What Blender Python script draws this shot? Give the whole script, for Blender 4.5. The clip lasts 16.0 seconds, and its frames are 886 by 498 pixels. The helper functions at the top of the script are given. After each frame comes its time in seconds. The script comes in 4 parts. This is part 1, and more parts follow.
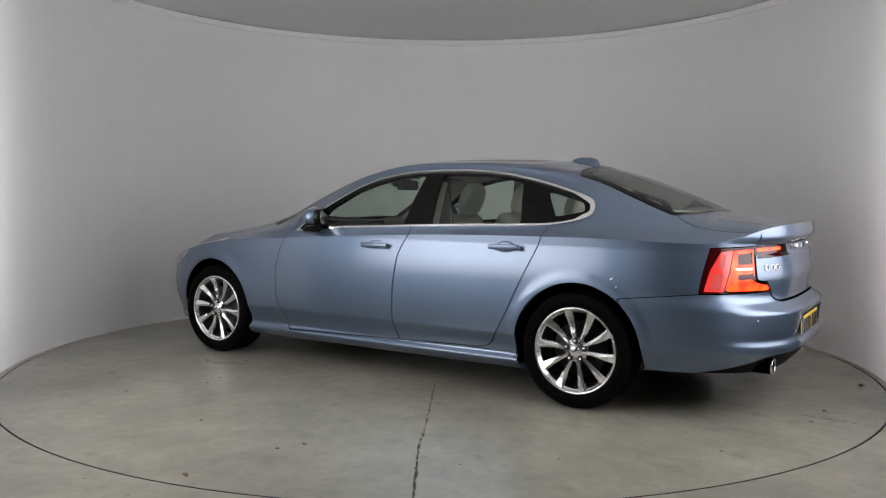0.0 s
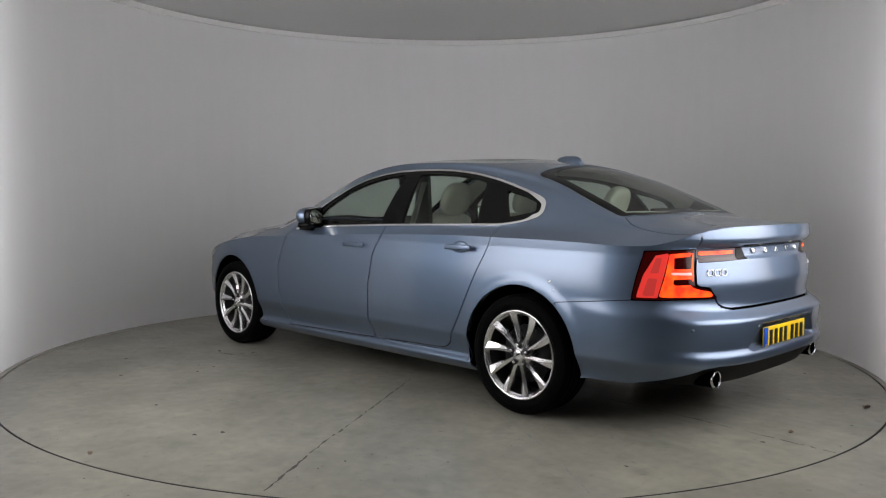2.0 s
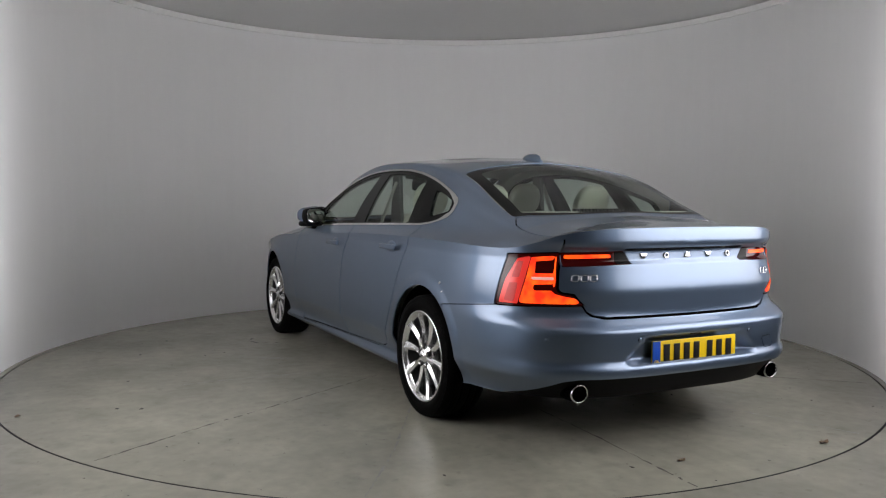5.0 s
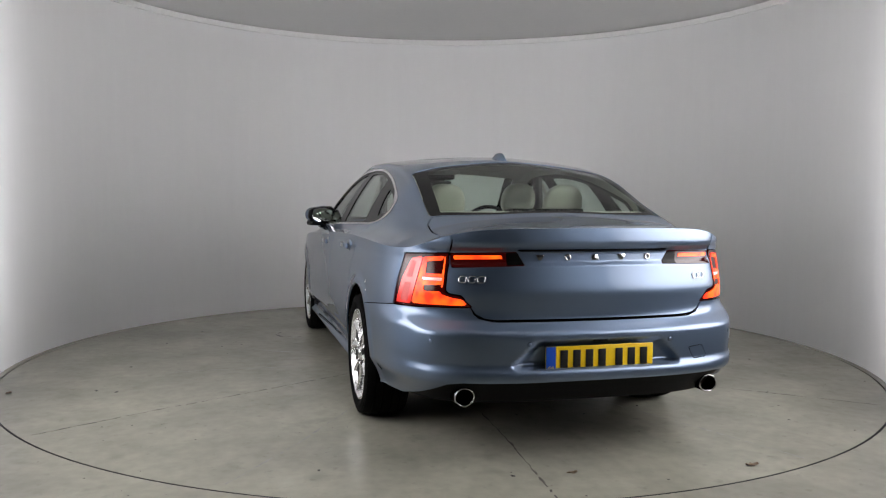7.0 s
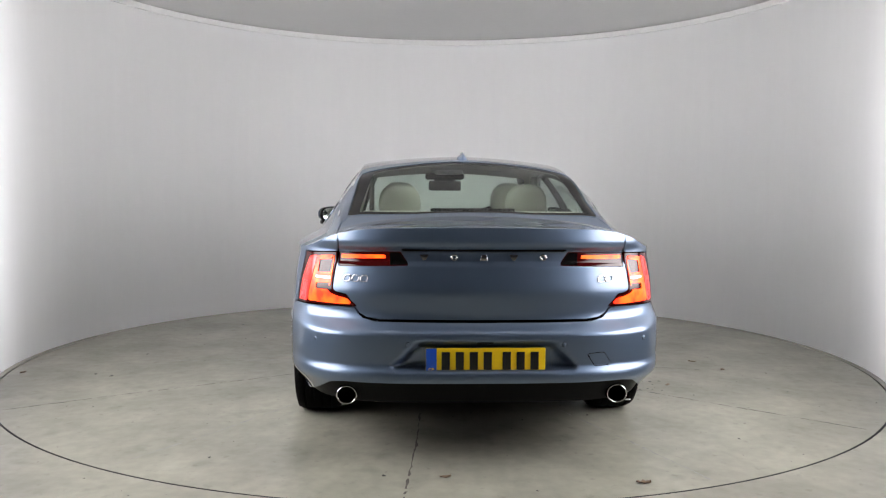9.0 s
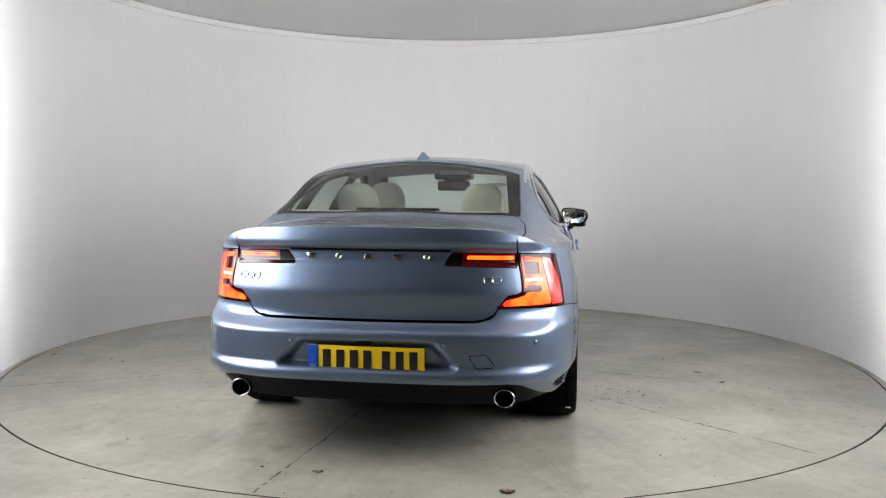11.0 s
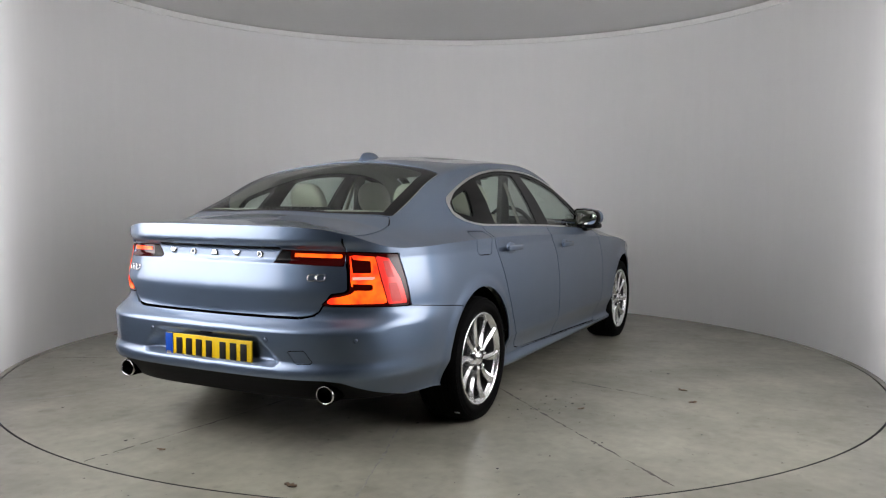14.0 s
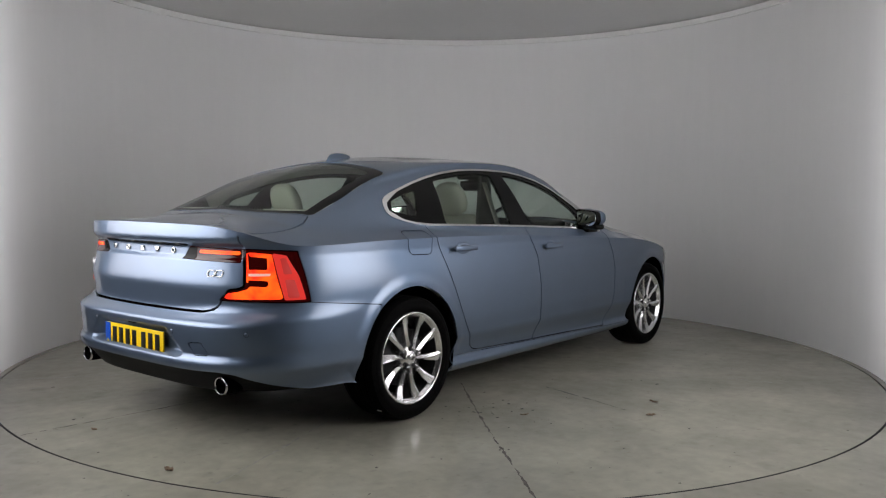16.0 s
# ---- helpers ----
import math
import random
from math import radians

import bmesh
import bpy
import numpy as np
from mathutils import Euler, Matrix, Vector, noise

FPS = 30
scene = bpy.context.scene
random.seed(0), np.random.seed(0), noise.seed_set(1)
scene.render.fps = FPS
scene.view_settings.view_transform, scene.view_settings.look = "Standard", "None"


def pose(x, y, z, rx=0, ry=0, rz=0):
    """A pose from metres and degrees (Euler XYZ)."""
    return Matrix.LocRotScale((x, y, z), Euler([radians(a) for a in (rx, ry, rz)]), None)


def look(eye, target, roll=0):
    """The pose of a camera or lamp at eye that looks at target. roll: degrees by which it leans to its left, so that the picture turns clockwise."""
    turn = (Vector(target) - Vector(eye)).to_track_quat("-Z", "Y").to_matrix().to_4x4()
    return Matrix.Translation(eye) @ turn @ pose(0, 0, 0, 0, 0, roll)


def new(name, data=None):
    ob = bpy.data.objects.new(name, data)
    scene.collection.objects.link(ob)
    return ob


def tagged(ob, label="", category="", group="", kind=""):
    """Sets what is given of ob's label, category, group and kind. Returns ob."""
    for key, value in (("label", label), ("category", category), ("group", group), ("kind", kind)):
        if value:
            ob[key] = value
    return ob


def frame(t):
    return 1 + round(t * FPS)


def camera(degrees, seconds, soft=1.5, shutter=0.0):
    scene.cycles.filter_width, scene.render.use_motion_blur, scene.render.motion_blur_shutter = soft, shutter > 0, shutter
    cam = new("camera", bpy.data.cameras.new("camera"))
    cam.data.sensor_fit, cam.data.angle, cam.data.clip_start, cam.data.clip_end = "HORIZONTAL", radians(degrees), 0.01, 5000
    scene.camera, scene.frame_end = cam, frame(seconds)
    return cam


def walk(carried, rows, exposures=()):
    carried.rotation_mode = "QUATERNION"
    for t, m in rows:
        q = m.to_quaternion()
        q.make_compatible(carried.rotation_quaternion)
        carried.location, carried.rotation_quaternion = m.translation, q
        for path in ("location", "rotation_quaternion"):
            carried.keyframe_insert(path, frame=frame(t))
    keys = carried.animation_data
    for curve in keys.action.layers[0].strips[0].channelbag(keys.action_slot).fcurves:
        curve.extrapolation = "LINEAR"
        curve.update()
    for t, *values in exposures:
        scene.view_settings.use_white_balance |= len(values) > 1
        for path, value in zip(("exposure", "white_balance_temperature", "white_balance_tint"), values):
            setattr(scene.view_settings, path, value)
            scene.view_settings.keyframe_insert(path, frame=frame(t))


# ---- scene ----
# camera: fixed on a tripod in front of the turntable booth
cam = camera(56.81, 16.0, soft=1.2)
EYE = Vector((0, -6.012, 1.191))
AIM = Vector((math.sin(radians(0.076)) * math.cos(radians(3.774)), math.cos(radians(3.774)), -math.sin(radians(3.774))))
CAM_POSE = look(EYE, EYE + AIM, 0.396)
walk(cam, [(0.0, CAM_POSE), (16.0, CAM_POSE)],
     exposures=[(0.0, -0.32), (1.5, -0.39), (3.5, -0.54), (4.5, -0.48), (6.0, -0.27), (7.0, -0.03), (8.0, 0.19), (9.0, 0.47), (10.5, 0.62), (11.5, 0.58), (12.5, 0.40), (13.5, 0.14), (14.25, -0.13), (15.0, -0.36), (16.0, -0.46)])

SOFTBOX_GLOW = 7.2
STRIP_POWER = {-1: 22.0, 1: 31.0}
world = bpy.data.worlds.new("world")
scene.world = world
world.use_nodes = True
world.node_tree.nodes["Background"].inputs[0].default_value = (0.5, 0.52, 0.55, 1)
world.node_tree.nodes["Background"].inputs[1].default_value = 0.02


# ---- materials ----
def material(name, colour, rough=0.5, metal=0.0, coat=0.0, spec=0.5, grain=0.0, grain_size=40.0, blotch=0.0, blotch_size=2.0, bump=0.0, bump_size=80.0, emit=None, power=0.0, trans=0.0, stretch=1.0, coat_rough=0.11):
    """Principled surface with colour variation at two scales and a fine relief."""
    m = bpy.data.materials.new(name)
    m.use_nodes = True
    nt = m.node_tree
    b = nt.nodes["Principled BSDF"]
    b.inputs["Base Color"].default_value = (*colour, 1)
    b.inputs["Roughness"].default_value = rough
    b.inputs["Metallic"].default_value = metal
    b.inputs["Coat Weight"].default_value = coat
    b.inputs["Specular IOR Level"].default_value = spec
    b.inputs["Coat Roughness"].default_value = coat_rough
    b.inputs["Transmission Weight"].default_value = trans
    if emit:
        b.inputs["Emission Color"].default_value = (*emit, 1)
        b.inputs["Emission Strength"].default_value = power
    co = nt.nodes.new("ShaderNodeTexCoord")
    last = None
    for size, amount in ((grain_size, grain), (blotch_size, blotch)):
        if amount:
            n = nt.nodes.new("ShaderNodeTexNoise")
            n.inputs["Scale"].default_value = size
            n.inputs["Detail"].default_value = 6
            squash = nt.nodes.new("ShaderNodeMapping")
            squash.inputs["Scale"].default_value = (1, 1, stretch)
            nt.links.new(co.outputs["Object"], squash.inputs["Vector"])
            nt.links.new(squash.outputs["Vector"], n.inputs["Vector"])
            r = nt.nodes.new("ShaderNodeMapRange")
            r.inputs["From Min"].default_value, r.inputs["From Max"].default_value = 0.3, 0.7
            r.inputs["To Min"].default_value, r.inputs["To Max"].default_value = 1 - amount, 1 + amount
            nt.links.new(n.outputs["Fac"], r.inputs["Value"])
            x = nt.nodes.new("ShaderNodeMix")
            x.data_type, x.blend_type = "RGBA", "MULTIPLY"
            x.inputs["Factor"].default_value = 1
            x.inputs["A"].default_value = (*colour, 1)
            if last:
                nt.links.new(last, x.inputs["A"])
            nt.links.new(r.outputs["Result"], x.inputs["B"])
            last = x.outputs["Result"]
    if last:
        nt.links.new(last, b.inputs["Base Color"])
    if bump:
        n = nt.nodes.new("ShaderNodeTexNoise")
        n.inputs["Scale"].default_value = bump_size
        n.inputs["Detail"].default_value = 5
        nt.links.new(co.outputs["Object"], n.inputs["Vector"])
        k = nt.nodes.new("ShaderNodeBump")
        k.inputs["Strength"].default_value = bump
        k.inputs["Distance"].default_value = 0.01
        nt.links.new(n.outputs["Fac"], k.inputs["Height"])
        nt.links.new(k.outputs["Normal"], b.inputs["Normal"])
    return m


def glass_material(name, tint):
    m = bpy.data.materials.new(name)
    m.use_nodes = True
    nt = m.node_tree
    nt.nodes.clear()
    out = nt.nodes.new("ShaderNodeOutputMaterial")
    mix = nt.nodes.new("ShaderNodeMixShader")
    tr = nt.nodes.new("ShaderNodeBsdfTransparent")
    gl = nt.nodes.new("ShaderNodeBsdfGlossy")
    fr = nt.nodes.new("ShaderNodeMapRange")
    face = nt.nodes.new("ShaderNodeLayerWeight")
    face.inputs["Blend"].default_value = 0.5
    steep = nt.nodes.new("ShaderNodeMath")
    steep.operation = "POWER"
    steep.inputs[1].default_value = 5.0
    nt.links.new(face.outputs["Facing"], steep.inputs[0])
    nt.links.new(steep.outputs[0], fr.inputs["Value"])
    fr.inputs["To Min"].default_value, fr.inputs["To Max"].default_value = 0.05, 0.95
    tr.inputs["Color"].default_value = (*tint, 1)
    gl.inputs["Roughness"].default_value = 0.01
    nt.links.new(fr.outputs[0], mix.inputs[0])
    nt.links.new(tr.outputs[0], mix.inputs[1])
    nt.links.new(gl.outputs[0], mix.inputs[2])
    nt.links.new(mix.outputs[0], out.inputs[0])
    return m


PAINT = material("blue_grey_metallic_paint", (0.134, 0.182, 0.262), 0.43, 0.86, coat=1.0, coat_rough=0.05, grain=0.06, grain_size=900, blotch=0.02, blotch_size=5)
BLACK = material("black_plastic", (0.005, 0.005, 0.0055), 0.5, spec=0.06, grain=0.2, grain_size=200, bump=0.05, bump_size=400)
DARK = material("black_underside", (0.002, 0.002, 0.002), 0.9, spec=0.0, grain=0.2, grain_size=30)
GLOSS_BLACK = material("gloss_black_trim", (0.004, 0.004, 0.004), 0.22, spec=0.12)
CHROME = material("satin_chrome", (0.78, 0.78, 0.78), 0.16, 1.0, grain=0.04, grain_size=60)
ALLOY = material("silver_alloy", (0.82, 0.82, 0.82), 0.24, 0.9, coat=0.3, grain=0.04, grain_size=120, blotch=0.05, blotch_size=15)
# near-black colour stands for the shade behind the spokes and round the nuts
WHEEL_SHADE = material("wheel_metal_with_shade", (0.035, 0.035, 0.036), 0.45, 0.6, grain=0.2, grain_size=60)
RUBBER = material("tyre_rubber", (0.0035, 0.0035, 0.0035), 0.7, spec=0.03, grain=0.25, grain_size=60, bump=0.1, bump_size=150)
GLASS = glass_material("tinted_glass", (0.74, 0.82, 0.76))
LEATHER = material("cream_leather", (0.42, 0.41, 0.35), 0.5, grain=0.05, grain_size=120, blotch=0.05, blotch_size=6, bump=0.1, bump_size=250)
HEADLINER = material("pale_headliner", (0.40, 0.40, 0.35), 0.9, grain=0.05, grain_size=200)
CARPET = material("dark_carpet", (0.05, 0.05, 0.048), 0.95, grain=0.3, grain_size=150)
LENS_DARK = material("dark_red_lens", (0.022, 0.0015, 0.002), 0.10, spec=0.4, coat=0.2, coat_rough=0.02, emit=(1.0, 0.03, 0.02), power=0.02)
LENS_RED = material("red_lens", (0.42, 0.02, 0.02), 0.10, spec=0.5, coat=0.6, coat_rough=0.03, emit=(1.0, 0.06, 0.045), power=0.75)
LENS_CELL = material("red_reflector_cell", (0.26, 0.02, 0.022), 0.25, spec=0.5, coat=0.4, emit=(1.0, 0.07, 0.055), power=0.5, bump=0.3, bump_size=500)
GLOW = material("lit_light_guide", (0.8, 0.05, 0.02), 0.25, emit=(1.0, 0.055, 0.003), power=2.0)
gt = GLOW.node_tree
cloud, tint = gt.nodes.new("ShaderNodeTexNoise"), gt.nodes.new("ShaderNodeValToRGB")
cloud.inputs["Scale"].default_value, cloud.inputs["Detail"].default_value = 14.0, 2.0
tint.color_ramp.elements[0].position, tint.color_ramp.elements[1].position = 0.36, 0.62
tint.color_ramp.elements[0].color, tint.color_ramp.elements[1].color = (0.80, 0.016, 0.004, 1), (1.0, 0.105, 0.004, 1)
gt.links.new(gt.nodes["Texture Coordinate"].outputs["Object"], cloud.inputs["Vector"])
gt.links.new(cloud.outputs["Fac"], tint.inputs["Fac"])
gt.links.new(tint.outputs["Color"], gt.nodes["Principled BSDF"].inputs["Emission Color"])
WHITE_LENS = material("pale_reflector_lens", (0.75, 0.6, 0.55), 0.1, coat=0.6, emit=(1, 0.45, 0.35), power=0.5)
HEAD_LENS = material("headlamp_lens", (0.55, 0.57, 0.6), 0.05, 0.3, coat=1.0)
PLATE_YELLOW = material("yellow_plate", (0.82, 0.55, 0.012), 0.3, grain=0.03, grain_size=80)
PLATE_BLUE = material("blue_plate_band", (0.01, 0.07, 0.42), 0.3, grain=0.03, grain_size=80)
PLATE_BLACK = material("plate_black", (0.01, 0.01, 0.01), 0.35)
WHITE = material("white_print", (0.75, 0.75, 0.75), 0.5)
MIRROR = material("mirror_glass", (0.9, 0.9, 0.9), 0.01, 1.0)
LED = material("plate_lamp_led", (0.9, 0.9, 0.9), 0.3, emit=(0.9, 0.95, 1.0), power=3.0)
WALL = material("white_booth_wall", (0.735, 0.735, 0.73), 0.75, grain=0.012, grain_size=30, blotch=0.02, blotch_size=0.9, bump=0.03, bump_size=6)
CEILING = material("white_ceiling", (0.72, 0.715, 0.705), 0.85, grain=0.01, grain_size=20, blotch=0.02, blotch_size=0.8)
TRIM = material("pale_metal_trim", (0.88, 0.88, 0.87), 0.5, grain=0.03, grain_size=30)
OUTER = material("dark_room_paint", (0.09, 0.09, 0.09), 0.9, grain=0.03, grain_size=10)
SOFTBOX = material("softbox_diffuser", (0.9, 0.9, 0.9), 0.9, emit=(1.0, 0.98, 1.005), power=SOFTBOX_GLOW)
# the light box is brightest in its middle and fades towards its frame
gt = SOFTBOX.node_tree
place, axes, level = gt.nodes.new("ShaderNodeTexCoord"), gt.nodes.new("ShaderNodeSeparateXYZ"), None
gt.links.new(place.outputs["Generated"], axes.inputs[0])
for axis in ("X", "Z"):
    chain = axes.outputs[axis]
    for op, value in (("MULTIPLY_ADD", (2.0, -1.0)), ("ABSOLUTE", ()), ("POWER", (3.5,)), ("MULTIPLY_ADD", (-0.9, 1.0))):
        step = gt.nodes.new("ShaderNodeMath")
        step.operation = op
        gt.links.new(chain, step.inputs[0])
        for k, v in enumerate(value):
            step.inputs[k + 1].default_value = v
        chain = step.outputs[0]
    if level is None:
        level = chain
    else:
        both = gt.nodes.new("ShaderNodeMath")
        both.operation = "MULTIPLY"
        gt.links.new(level, both.inputs[0])
        gt.links.new(chain, both.inputs[1])
        level = both.outputs[0]
glow = gt.nodes.new("ShaderNodeMath")
glow.operation = "MULTIPLY"
glow.inputs[1].default_value = SOFTBOX_GLOW
gt.links.new(level, glow.inputs[0])
gt.links.new(glow.outputs[0], gt.nodes["Principled BSDF"].inputs["Emission Strength"])
SEAM = material("dark_gap", (0.02, 0.02, 0.02), 0.8)
CRACK = material("dark_crack_filler", (0.055, 0.045, 0.036), 0.8, grain=0.4, grain_size=25)
STAIN = material("dry_brown_leaf", (0.12, 0.075, 0.04), 0.8, grain=0.4, grain_size=60)
GRIT = material("dark_grit", (0.05, 0.045, 0.04), 0.85, grain=0.3, grain_size=60)
FLOOR = material("grey_painted_concrete", (0.298, 0.288, 0.236), 0.26, grain=0.07, grain_size=14, blotch=0.16, blotch_size=1.7, bump=0.05, bump_size=25)


def weather_floor(m):
    """Dull patches and dark dirt stains in the painted concrete."""
    nt = m.node_tree
    b = nt.nodes["Principled BSDF"]
    co = nt.nodes["Texture Coordinate"].outputs["Object"]
    last = b.inputs["Base Color"].links[0].from_socket
    for scale, detail, lo, hi, floor_level in ((2.3, 4, 0.48, 0.72, 0.92), (5.5, 6, 0.58, 0.76, 0.84), (17.0, 4, 0.62, 0.76, 0.82)):
        n = nt.nodes.new("ShaderNodeTexNoise")
        n.inputs["Scale"].default_value, n.inputs["Detail"].default_value = scale, detail
        nt.links.new(co, n.inputs["Vector"])
        r = nt.nodes.new("ShaderNodeMapRange")
        r.inputs["From Min"].default_value, r.inputs["From Max"].default_value = lo, hi
        r.inputs["To Min"].default_value, r.inputs["To Max"].default_value = 1.0, floor_level
        nt.links.new(n.outputs["Fac"], r.inputs["Value"])
        x = nt.nodes.new("ShaderNodeMix")
        x.data_type, x.blend_type = "RGBA", "MULTIPLY"
        x.inputs["Factor"].default_value = 1
        nt.links.new(last, x.inputs["A"])
        nt.links.new(r.outputs["Result"], x.inputs["B"])
        last = x.outputs["Result"]
    nt.links.new(last, b.inputs["Base Color"])


weather_floor(FLOOR)


# ---- mesh helpers ----
def mesh_object(name, bm, mat, smooth=True):
    me = bpy.data.meshes.new(name)
    bm.to_mesh(me)
    bm.free()
    for p in me.polygons:
        p.use_smooth = smooth
    me.materials.append(mat)
    return new(name, me)


def part(name, bm, mat, parent, label="", smooth=True):
    """One mesh object under a thing or a part."""
    ob = mesh_object(name, bm, mat, smooth)
    ob.parent = parent
    if parent.parent is None and parent.name.startswith("car"):
        ob.location = OFFSET
    if label:
        tagged(ob, label)
    return ob


def box(size, centre=(0, 0, 0), bevel=0.0, segments=3, turn=None):
    bm = bmesh.new()
    bmesh.ops.create_cube(bm, size=1)
    bmesh.ops.scale(bm, vec=size, verts=bm.verts)
    if bevel:
        bmesh.ops.bevel(bm, geom=bm.edges[:], offset=bevel, segments=segments, profile=0.5, affect="EDGES")
    if turn:
        bmesh.ops.rotate(bm, cent=(0, 0, 0), matrix=Euler([radians(a) for a in turn]).to_matrix(), verts=bm.verts)
    bmesh.ops.translate(bm, vec=centre, verts=bm.verts)
    return bm


def merge(*bms):
    out = bmesh.new()
    for b in bms:
        me = bpy.data.meshes.new("tmp")
        b.to_mesh(me)
        b.free()
        out.from_mesh(me)
        bpy.data.meshes.remove(me)
    return out


def lathe(profile, n=64, axis="y"):
    """Turn (radius, along) points about the y axis (or z)."""
    bm = bmesh.new()
    rings = []
    for k in range(n):
        a = 2 * math.pi * k / n
        c, s = math.cos(a), math.sin(a)
        rings.append([bm.verts.new((r * c, h, r * s) if axis == "y" else (r * c, r * s, h)) for r, h in profile])
    for k in range(n):
        a, b = rings[k], rings[(k + 1) % n]
        for i in range(len(profile) - 1):
            bm.faces.new((a[i], b[i], b[i + 1], a[i + 1]))
    bmesh.ops.recalc_face_normals(bm, faces=bm.faces)
    return bm


def tube(points, radius, n=8):
    bm = bmesh.new()
    rings = []
    pts = [Vector(p) for p in points]
    for i, p in enumerate(pts):
        d = (pts[min(i + 1, len(pts) - 1)] - pts[max(i - 1, 0)]).normalized()
        a = d.cross(Vector((0, 0, 1)) if abs(d.z) < 0.9 else Vector((1, 0, 0))).normalized()
        b = d.cross(a)
        rings.append([bm.verts.new(p + radius * (math.cos(2 * math.pi * k / n) * a + math.sin(2 * math.pi * k / n) * b)) for k in range(n)])
    for r, q in zip(rings, rings[1:]):
        for k in range(n):
            bm.faces.new((r[k], r[(k + 1) % n], q[(k + 1) % n], q[k]))
    bm.faces.new(rings[0][::-1])
    bm.faces.new(rings[-1])
    bmesh.ops.recalc_face_normals(bm, faces=bm.faces)
    return bm


def prism(outline, a, b, along="x", bevel=0.0):
    """A flat outline given thickness: outline in the plane across 'along', from a to b."""
    bm = bmesh.new()
    put = {"x": lambda u, v, h: (h, u, v), "y": lambda u, v, h: (u, h, v), "z": lambda u, v, h: (u, v, h)}[along]
    lo = [bm.verts.new(put(u, v, a)) for u, v in outline]
    hi = [bm.verts.new(put(u, v, b)) for u, v in outline]
    bm.faces.new(lo)
    bm.faces.new(hi)
    for i in range(len(outline)):
        j = (i + 1) % len(outline)
        bm.faces.new((lo[i], lo[j], hi[j], hi[i]))
    bmesh.ops.recalc_face_normals(bm, faces=bm.faces)
    if bevel:
        bmesh.ops.bevel(bm, geom=bm.edges[:], offset=bevel, segments=2, profile=0.5, affect="EDGES")
    return bm


# ---- booth ----
R_TABLE, R_WALL, H_RIM = 2.942, 2.98, 2.803
WALL_FROM, WALL_TO = -19.0, 199.0


def arc_wall(name, r0, r1, z0, z1, a0, a1, mat, n=160, ends=True):
    bm = bmesh.new()
    cols = []
    for k in range(n + 1):
        a = radians(a0 + (a1 - a0) * k / n)
        c, s = math.cos(a), math.sin(a)
        cols.append([bm.verts.new((r * c, r * s, z)) for r, z in ((r0, z0), (r0, z1), (r1, z1), (r1, z0))])
    for p, q in zip(cols, cols[1:]):
        for i in range(4):
            j = (i + 1) % 4
            bm.faces.new((p[i], q[i], q[j], p[j]))
    if ends:
        bm.faces.new(cols[0])
        bm.faces.new(cols[-1][::-1])
    bmesh.ops.recalc_face_normals(bm, faces=bm.faces)
    return mesh_object(name, bm, mat)


def flat_edges(ob, angle=30):
    ob.data.set_sharp_from_angle(angle=radians(angle))
    return ob


SOLID_FROM, SOLID_TO = 55.0, 125.0
wall = flat_edges(arc_wall("wall_backing", R_WALL + 0.012, R_WALL + 0.06, -0.02, H_RIM + 0.057, SOLID_FROM, SOLID_TO, WALL))
tagged(wall, "white boarding behind the curved booth wall", "wall", kind="structure")
DIFFUSER = material("translucent_white_wall", (0.735, 0.735, 0.732), 0.75, grain=0.02, grain_size=9, blotch=0.03, blotch_size=1.6, stretch=0.12)
nt = DIFFUSER.node_tree
thin = nt.nodes.new("ShaderNodeBsdfTranslucent")
thin.inputs["Color"].default_value = (0.24, 0.24, 0.245, 1)
both = nt.nodes.new("ShaderNodeAddShader")
nt.links.new(nt.nodes["Principled BSDF"].outputs[0], both.inputs[0])
nt.links.new(thin.outputs[0], both.inputs[1])
nt.links.new(both.outputs[0], nt.nodes["Material Output"].inputs["Surface"])
for nm, a0, a1 in (("wall_round", WALL_FROM, WALL_TO),):
    bm = bmesh.new()
    cols = []
    for k in range(181):
        a = radians(a0 + (a1 - a0) * k / 180)
        cols.append([bm.verts.new((R_WALL * math.cos(a), R_WALL * math.sin(a), z)) for z in (-0.02, H_RIM + 0.057)])
    for p, q in zip(cols, cols[1:]):
        bm.faces.new((p[0], p[1], q[1], q[0]))
    tagged(mesh_object(nm, bm, DIFFUSER), "smooth white translucent curved wall with softly lit ends", "wall", kind="structure")
for sgn in (-1, 1):
    lamp = bpy.data.lights.new("strip_lamp", "AREA")
    lamp.shape, lamp.size, lamp.size_y, lamp.energy, lamp.color = "RECTANGLE", 0.12, 2.6, STRIP_POWER[sgn], (1.0, 0.985, 1.01)
    ob = new("strip_lamp", lamp)
    a = radians(90 + sgn * 108)
    at = Vector((3.68 * math.cos(a), 3.68 * math.sin(a), 1.4))
    ob.matrix_world = look(at, (0, 0, 1.4))
    # unseen flag, added to shut the lamp off from the front of the booth
    flag = mesh_object("lamp_flag", box((1.3, 0.04, H_RIM), (R_WALL + 0.67, 0, H_RIM / 2), 0.004), OUTER, False)
    flag.rotation_euler = (0, 0, radians(90 + sgn * 109.2))
    tagged(flag, "unseen dark flag added to block the strip lamp", "wall", kind="structure")
trim = flat_edges(arc_wall("trim", R_WALL - 0.03, R_WALL - 0.002, H_RIM, H_RIM + 0.050, WALL_FROM, WALL_TO, TRIM))
tagged(trim, "pale metal rim round the top of the curved wall", "trim", kind="structure")

